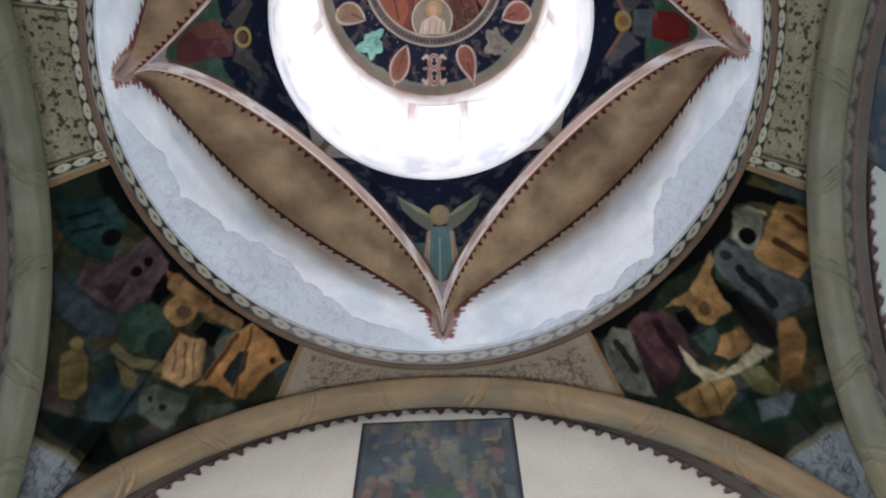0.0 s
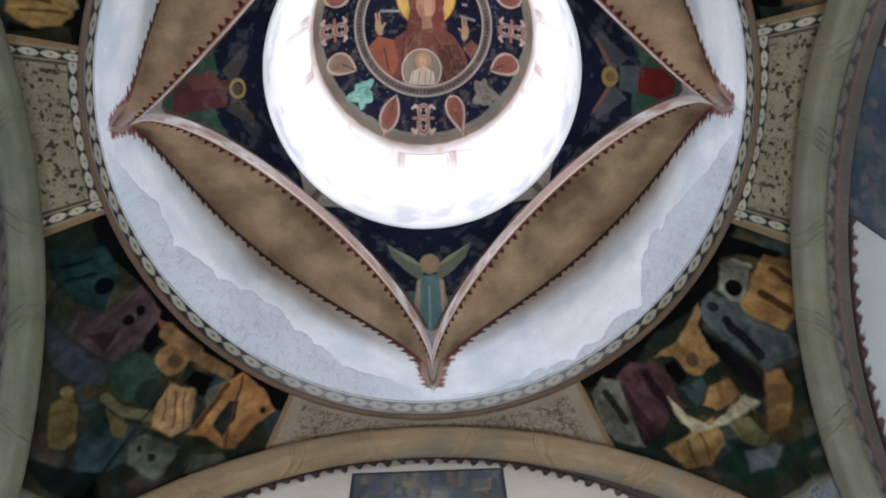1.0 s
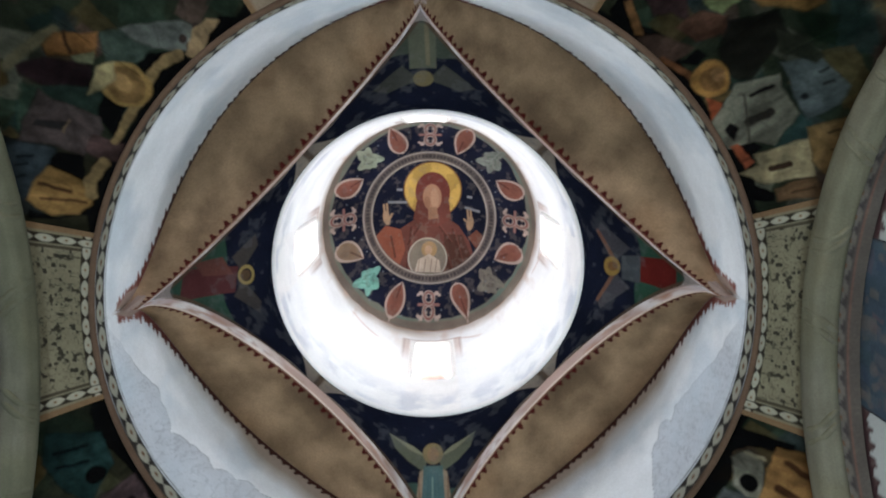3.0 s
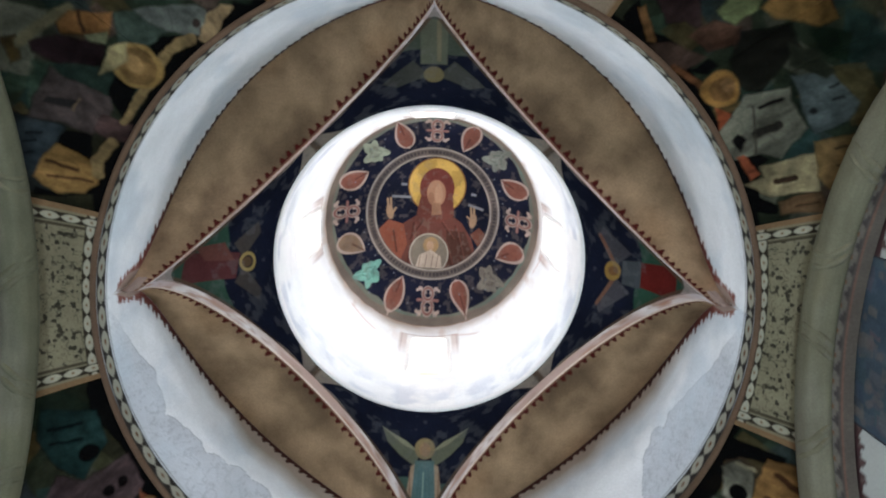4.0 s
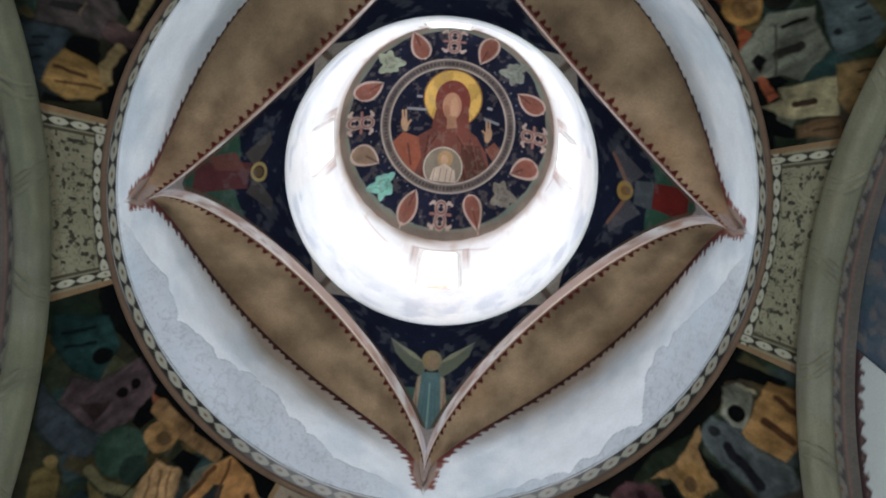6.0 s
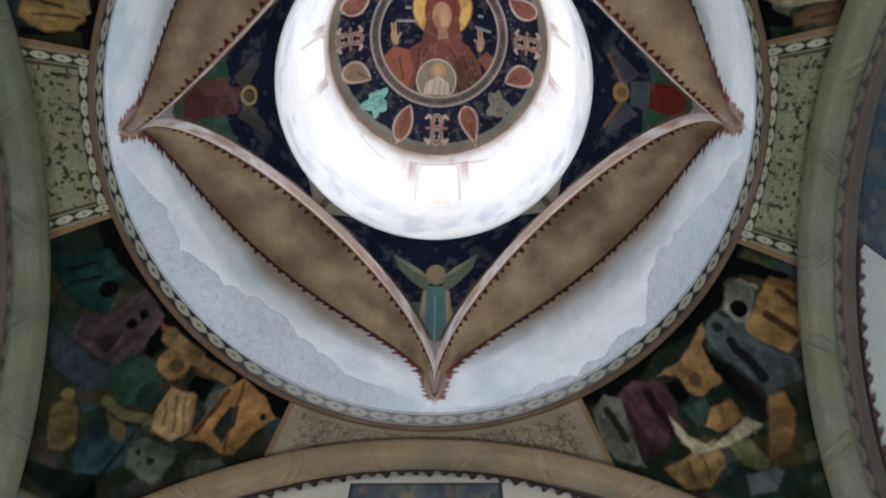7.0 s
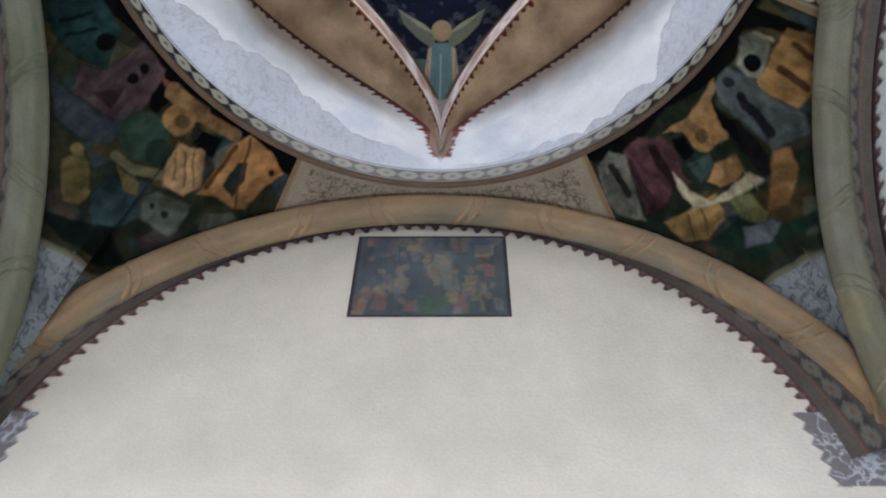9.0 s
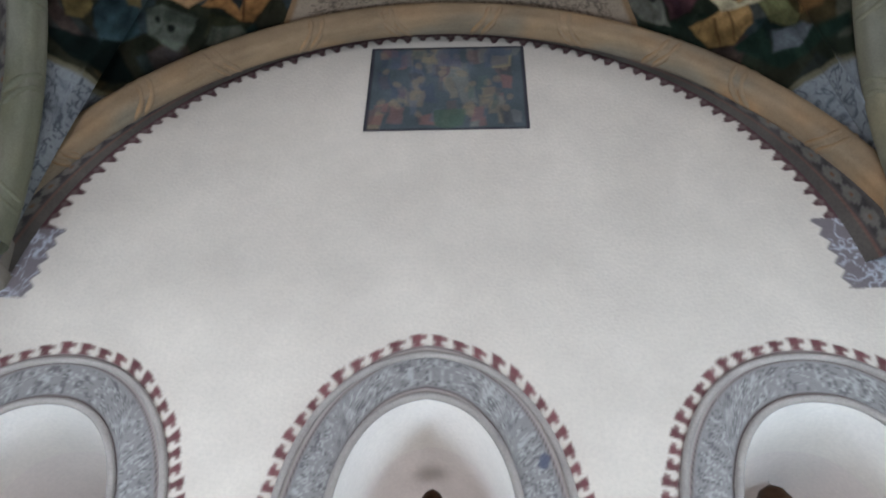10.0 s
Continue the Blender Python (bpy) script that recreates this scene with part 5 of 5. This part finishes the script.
sheet("cupola", 640, 260, cap_place, FRESCO, lantern, "dark blue frescoed cupola with haloed icon medallion", cap_paint, lambda s, t: (CAP_R * (1 - t) * np.cos(2 * math.pi * s), CAP_R * (1 - t) * np.sin(2 * math.pi * s)), wrap=True, flip=True)


# ---- the four great arches ----
class Great:
    """A great arch: the wall's side (unit x, y), distance, centre along the wall, centre height, radius."""

    def __init__(self, out, dist, mid, zc, r, wall, fmid, fz, fr):
        self.out, self.side = out, (out[1], -out[0]) if out[1] else (0, 1)
        if out[1]:
            self.side = (1, 0)
        self.dist, self.mid, self.zc, self.r, self.wall, self.fmid, self.fz, self.fr = dist, mid, zc, r, wall, fmid, fz, fr

    def at(self, along, depth, z):
        return self.side[0] * along + self.out[0] * depth, self.side[1] * along + self.out[1] * depth, z

    def height(self, along):
        return self.zc + np.sqrt(np.maximum(self.r ** 2 - (along - self.mid) ** 2, 0))


GREAT = {
    "north": Great((0, 1), NORTH_Y, -0.13, 4.62, 3.37, WALL_Y, -0.16, 5.0, 2.93),
    "south": Great((0, -1), NORTH_Y, -0.13, 4.62, 3.37, WALL_Y, -0.16, 5.0, 2.93),
    "west": Great((-1, 0), 3.10, -0.28, 4.91, 2.93, 3.32, -0.2, 4.95, 2.66),
    "east": Great((1, 0), 3.10, 0.13, 5.49, 2.51, 3.32, 0.1, 5.2, 2.5),
}


def bound(th):
    """Foot of the pendentives in direction th: where they meet the great arches."""
    c, s = np.cos(th), np.sin(th)
    kx = np.where(c > 0, GREAT["east"].dist, GREAT["west"].dist) / np.maximum(np.abs(c), 1e-6)
    ky = NORTH_Y / np.maximum(np.abs(s), 1e-6)
    d = np.minimum(kx, ky)
    x, y = d * c, d * s
    zx = np.where(c > 0, GREAT["east"].height(y), GREAT["west"].height(y))
    zy = GREAT["north"].height(x)
    return d, np.where(kx < ky, zx, zy)


SAIL_Z = 4.7


def sail_place(th, t):
    d, zb = bound(th)
    zb = np.maximum(zb, 5.0)
    a0, a1 = np.arctan2(zb - SAIL_Z, d), np.arctan2(RING_Z - SAIL_Z, RING_R)
    q0, q1 = np.hypot(zb - SAIL_Z, d), np.hypot(RING_Z - SAIL_Z, RING_R)
    a, q = a0 + t * (a1 - a0), q0 + t * (q1 - q0)
    return q * np.cos(a) * np.cos(th), q * np.cos(a) * np.sin(th), SAIL_Z + q * np.sin(a)


SAIL_SPLITS = [("scroll_foot", "grey scrollwork in the pendentive's foot", lambda u, v: np.radians(v) * 4.21 < 2.06 - 0.18 * np.abs(3.3 * np.radians((u % 90) - 45))),
               ("ring_border", "brown painted line under the ring", lambda u, v: np.radians(v) * 4.21 > 3.765)]
STRIP_SPLITS = [("ring_border", "brown painted line under the ring", lambda u, v: v > 0.93)]
# pieces: four evangelist pendentives and the patterned strips between them, by compass angle
for label, th0, th1, nu, painter in SAILS:
    wide = nu > 200
    ob = thing("pendentive" if wide else "spandrel_strip", label, "pendentive" if wide else "painted strip",
               group="great pendentives of the crossing" if wide else "painted strips round the ring", kind="")
    a0, a1 = radians(th0), radians(th1)
    place = lambda s, t, a0=a0, a1=a1: sail_place(a0 + s * (a1 - a0), t)

    def metres(s, t, a0=a0, a1=a1, wide=wide):
        x, y, z = sail_place(a0 + s * (a1 - a0), t)
        th = a0 + s * (a1 - a0)
        if wide:
            return np.degrees(th), np.degrees(np.arctan2(z - SAIL_Z, np.hypot(x, y)))
        return np.degrees(th), t
    sheet("fresco", nu, 220 if nu > 200 else 90, place, FRESCO, ob, "", painter, metres, flip=True,
          splits=SAIL_SPLITS if wide else STRIP_SPLITS)


for name, g in GREAT.items():
    lo = math.asin(max(-0.2, min(0.9, (5.2 - g.zc) / g.r)))
    arch = thing("great_arch", "great arch with carved ochre stone roll and painted soffit", "arch", group="great arches of the crossing", kind="")
    curve = lambda q, g=g, lo=lo: g.at(g.mid + g.r * np.cos(math.pi - lo - q * (math.pi - 2 * lo)), g.dist - 0.02, g.zc + g.r * np.sin(math.pi - lo - q * (math.pi - 2 * lo)) - 0.10)
    roll = tube(lambda q, c=curve: [np.asarray(v) + 0 * q for v in c(q)], 0.132, 40, 160, STONE, "roll_moulding", arch, "ochre painted stone roll", roll_paint(name), flute=0.055)

    span = g.r * (math.pi - 2 * lo)
    n_pairs = round(span / 0.78)
    for i in range(2 * n_pairs):
        q = ((i // 2 + 0.5) * span / n_pairs + (0.05 if i % 2 else -0.05)) / span
        al = math.pi - lo - q * (math.pi - 2 * lo)
        c = Vector(g.at(g.mid + g.r * math.cos(al), g.dist - 0.02, g.zc + g.r * math.sin(al) - 0.10))
        tan = Vector(g.at(math.sin(al), 0, -math.cos(al)))
        lean = (tan + 0.85 * (1 if i % 4 < 2 else -1) * Vector(g.at(0, 1, 0))).normalized()
        e1 = lean.cross(Vector(g.at(0, 1, 0))).normalized()
        e2 = lean.cross(e1)
        tube(lambda k, c=c, e1=e1, e2=e2: [c[a] + (0.120 * np.cos(k * 2 * math.pi)) * e1[a] + (0.142 * np.sin(k * 2 * math.pi)) * e2[a] for a in range(3)],
             0.030, 8, 29, STONE, "carved_band", roll, "", roll_paint(name))

    def under(s, t, g=g, lo=lo):
        al = math.pi - lo - s * (math.pi - 2 * lo)
        lo2 = math.asin((5.2 - g.fz) / g.fr)
        al2 = math.pi - lo2 - s * (math.pi - 2 * lo2)
        u0, z0 = g.mid + (g.r - 0.14) * np.cos(al), g.zc + (g.r - 0.14) * np.sin(al)
        u1, z1 = g.fmid + (g.fr + 0.04) * np.cos(al2), g.fz + (g.fr + 0.04) * np.sin(al2)
        return g.at(u0 + t * (u1 - u0), g.dist + t * (g.wall - g.dist), z0 + t * (z1 - z0))
    sheet("arch_soffit", 420, 16, under, FRESCO, arch, "dark soffit with painted border", under_paint, lambda s, t: (8 * s, 0.3 * t))


# ---- walls ----
floor = box_mesh("floor", (-4.4, -6.2, -0.2), (4.4, 8.2, 0.0), PAVING)
tagged(floor, "worn stone paving of the church floor", "floor", kind="structure")

ARCADE = [(-2.52, 0.565, 4.14, 0.3), (-0.165, 0.535, 4.16, 1.0), (2.16, 0.57, 4.12, 0.3)]   # middle, half width, apex, point


def arcade_top(x, arch):
    mid, half, apex, point = arch
    q = np.clip(np.abs(x - mid) / half, 0, 1)
    return 3.25 + (apex - 3.25) * ((1 - 0.10 * point) * (1 - q ** 2.5) ** (1 / 2.2) + 0.10 * point * (1 - q))


wall_n = thing("wall_north", "cream limewashed wall above a three-arched arcade", "wall")
edges = [-3.34]
for mid, half, *_ in ARCADE:
    edges += [mid - half, mid + half]
edges += [3.34]
for k in range(7):
    x0, x1 = edges[k], edges[k + 1]
    arch = ARCADE[k // 2] if k % 2 else None
    foot = (lambda x, a=arch: arcade_top(x, a)) if arch else (lambda x: 0 * x)
    n = max(24, int((x1 - x0) / 0.012))
    if arch is None:
        sheet("plaster_below", 12, 20, lambda s, t, x0=x0, x1=x1: (x0 + s * (x1 - x0), WALL_Y + 0 * s, 2.6 * t), WHITE, wall_n)
        foot = lambda x: 2.6 + 0 * x

    def place(s, t, x0=x0, x1=x1, f=foot, arched=arch is not None):
        k = (1 - np.cos(math.pi * s)) / 2 if arched else s      # finer towards the jambs
        x = x0 + k * (x1 - x0)
        return x, WALL_Y + 0 * s, f(x) + t * (8.15 - f(x))
    sheet("plaster", n, 440, place, LIMEWASH, wall_n, "", north_paint, lambda s, t, p=place: (p(s, t)[0], p(s, t)[2]))
for arch in ARCADE:
    mid, half, apex, _ = arch

    def intrados(s, t, a=arch):
        mid, half = a[0], a[1]
        p = np.interp(s, [0, .2, .8, 1], [0, 1, 2, 3])
        x = np.where(p < 1, mid - half, np.where(p < 2, mid - half * np.cos((p - 1) * math.pi), mid + half))
        top = arcade_top(x, a)
        z = np.where(p < 1, p * 3.25, np.where(p < 2, np.maximum(top, 3.25), (3 - p) * 3.25))
        return x, WALL_Y + 0.62 * t, z
    sheet("intrados", 90, 8, intrados, LIMEWASH, wall_n, "", plain(srgb(224, 218, 208), 0.06), lambda s, t: (5 * s, t))

for side, x in (("west", -3.34), ("east", 3.34)):
    w = thing("wall_" + side, "cream limewashed side wall of the crossing", "wall")
    sheet("plaster", 260, 200, lambda s, t, x=x: (x + 0 * s, -6.0 + 9.06 * s, 3.6 + 4.6 * t), LIMEWASH, w, "", side_paint(GREAT[side]), lambda s, t: (-6.0 + 9.06 * s, 3.6 + 4.6 * t), flip=(x < 0))
    box_mesh("lower_wall", (min(x, x * 1.12), -6.0, 0.0), (max(x, x * 1.12), 3.05, 3.6), WHITE, w)
ws = thing("wall_south", "plain limewashed wall closing the nave", "wall")
box_mesh("plaster", (-3.8, -6.35, 0.0), (3.8, -6.0, 8.3), WHITE, ws)
roof = box_mesh("ceiling", (-3.8, -6.2, 8.0), (3.8, -2.9, 8.3), WHITE)
tagged(roof, "plain white plaster ceiling of the nave", "ceiling", kind="structure")
# unseen shell added to keep daylight out above the drum and round the lantern
shell = thing("outer_shell", "unseen shell keeping daylight out round drum and lantern", "wall")
sheet("shell_skin", 96, 12, lambda s, t: revolve([(0.01, 16.7), (1.2, 16.5), (2.1, 15.8), (2.3, 14.8), (2.3, 10.7), (3.4, 10.7), (3.9, 9.5), (3.9, 7.9)], s, t), WHITE, shell, wrap=True)
# vaulted bays beyond the arcade
porch = thing("wall_porch", "whitewashed pointed vaults beyond the arcade", "wall", "structure")
for arch in ARCADE:
    mid, half, apex, point = arch

    def vault(s, t, a=arch):
        x = a[0] - a[1] * np.cos(math.pi * s)
        top = np.maximum(arcade_top(x, a), 3.25)
        return x, WALL_Y + 0.62 + 3.2 * t, 3.25 + (top - 3.25) * np.sqrt(np.maximum(1 - t ** 3.2, 0))
    sheet("vault", 60, 36, vault, LIMEWASH, porch, "", plain(srgb(222, 214, 206), 0.06), lambda s, t: (3 * s, 2 * t))
box_mesh("plaster_end", (-3.8, 7.0, 0), (3.8, 7.3, 5.6), WHITE, porch)
box_mesh("plaster_side", (-3.9, 3.67, 0), (-3.6, 7.0, 5.6), WHITE, porch)
box_mesh("plaster_side", (3.6, 3.67, 0), (3.9, 7.0, 5.6), WHITE, porch)
box_mesh("plaster_vault", (-3.8, 3.67, 5.3), (3.8, 7.3, 5.6), WHITE, porch)


# ---- carved details ----
ring = thing("ring_cornice", "thin brown plaster cornice round the drum's foot", "cornice")
tube(lambda q: [(RING_R + 0.012) * np.cos(2 * math.pi * q), (RING_R + 0.012) * np.sin(2 * math.pi * q), RING_Z - 0.012 + 0 * q], 0.026, 8, 260, STONE, "roll", ring, "", plain(srgb(88, 70, 56)))

for sx in (-1, 1):
    for sy in (-1, 1):
        corbel = thing("corbel", "grey carved stone corbel under two great arches", "corbel", "", "corbels at the corners")
        prof = [(0.02, 4.72), (0.10, 4.80), (0.17, 4.92), (0.22, 5.02), (0.30, 5.06), (0.32, 5.16), (0.26, 5.20), (0.24, 5.42), (0.10, 5.50)]
        def shaped(s, t, sx=sx, sy=sy, prof=prof):
            q = t * (len(prof) - 1)
            r = np.interp(q, np.arange(len(prof)), [a[0] for a in prof])
            z = np.interp(q, np.arange(len(prof)), [a[1] for a in prof])
            an = 2 * math.pi * s
            k = r / np.maximum(np.abs(np.cos(an)), np.abs(np.sin(an))) ** 0.6
            return sx * 3.30 + 0.62 * k * np.cos(an), sy * 2.99 + 0.62 * k * np.sin(an), z
        sheet("block", 48, 33, shaped, STONE, corbel, "", plain(srgb(120, 112, 100)), lambda s, t: (2 * s, t), wrap=True)

for arch in ARCADE:
    trim = thing("archivolt", "grey scroll-painted stone moulding round an arcade arch", "moulding", "", "arcade arch mouldings")
    for grow, rad, name in ((0.022, 0.026, "inner_roll"), (0.322, 0.024, "outer_roll")):
        def line_(q, a=arch, grow=grow):
            mid, half = a[0], a[1]
            p = np.interp(q, [0, .22, .78, 1], [0, 1, 2, 3])
            an = np.clip(p - 1, 0, 1) * math.pi
            dx, H = -np.cos(an) * half, a[2] - 3.25
            x = mid + dx
            top = arcade_top(x, a)
            nx, nz = -np.cos(an), np.sin(an)
            z = np.where(p < 1, 2.4 + p * 0.85, np.where(p < 2, np.maximum(top, 3.25), 2.4 + (3 - p) * 0.85))
            x = np.where(p < 1, mid - half, np.where(p < 2, x, mid + half))
            return [x + nx * grow, WALL_Y - 0.004 + 0 * x, z + np.where((p > 1) & (p < 2), nz * grow, 0)]
        tube(line_, rad, 8, 150, STONE, name, trim, "", plain(srgb(150, 142, 134), 0.2, 0.2))

PANEL_SPLITS = [("painted_frame", "dark painted frame line", lambda u, v: np.maximum(np.abs(u) - 0.65, np.abs(v - 0.56) - 0.535) > 0)]
panel = tagged(new("fresco_panel"), "dark worn fresco panel with crowded figures on white wall", "fresco", "fresco panels on the walls")
sheet("painted_scene", 220, 190, lambda s, t: (-0.745 + 1.35 * s, WALL_Y - 0.006 + 0 * s, 6.64 + 1.12 * t), FRESCO, panel, "", panel_paint(4), lambda s, t: (-0.675 + 1.35 * s, 1.12 * t), splits=PANEL_SPLITS)
for sx in (-1, 1):
    panel = tagged(new("fresco_panel"), "blue-grey worn fresco panel on the side wall", "fresco", "fresco panels on the walls")
    sheet("painted_scene", 200, 170, lambda s, t, sx=sx: (sx * 3.332 + 0 * s, -0.60 + 1.32 * s, 6.98 + 1.05 * t), FRESCO, panel, "", panel_paint(9 + sx), lambda s, t: (-0.66 + 1.32 * s, 1.12 * t), flip=(sx < 0), splits=PANEL_SPLITS)
for x, y, z, r in ((-0.178, 4.2, 4.02, 0.09), (2.157, 4.1, 3.955, 0.14)):
    lamp = tagged(new("hanging_lamp"), "small dark metal lamp hanging under the porch vault", "lamp", "porch lamps")
    prof = [(0.01, z - r * 1.2), (r * 0.5, z - r), (r, z - r * 0.3), (r * 0.95, z), (r * 0.6, z + r * 0.6), (0.02, z + r * 0.9)]
    sheet("bowl", 28, 21, lambda s, t, x=x, y=y, prof=prof: (x + revolve(prof, s, t)[0], y + revolve(prof, s, t)[1], revolve(prof, s, t)[2]), WOOD, lamp, wrap=True)
    tube(lambda q, x=x, y=y, z=z, r=r: [x + 0.0004 * np.sin(q * 3), y + 0.0004 * np.cos(q * 5), z + r * 0.8 + q * (4.125 - z - r * 0.8)], 0.0012, 6, 6, WOOD, "wire", lamp)
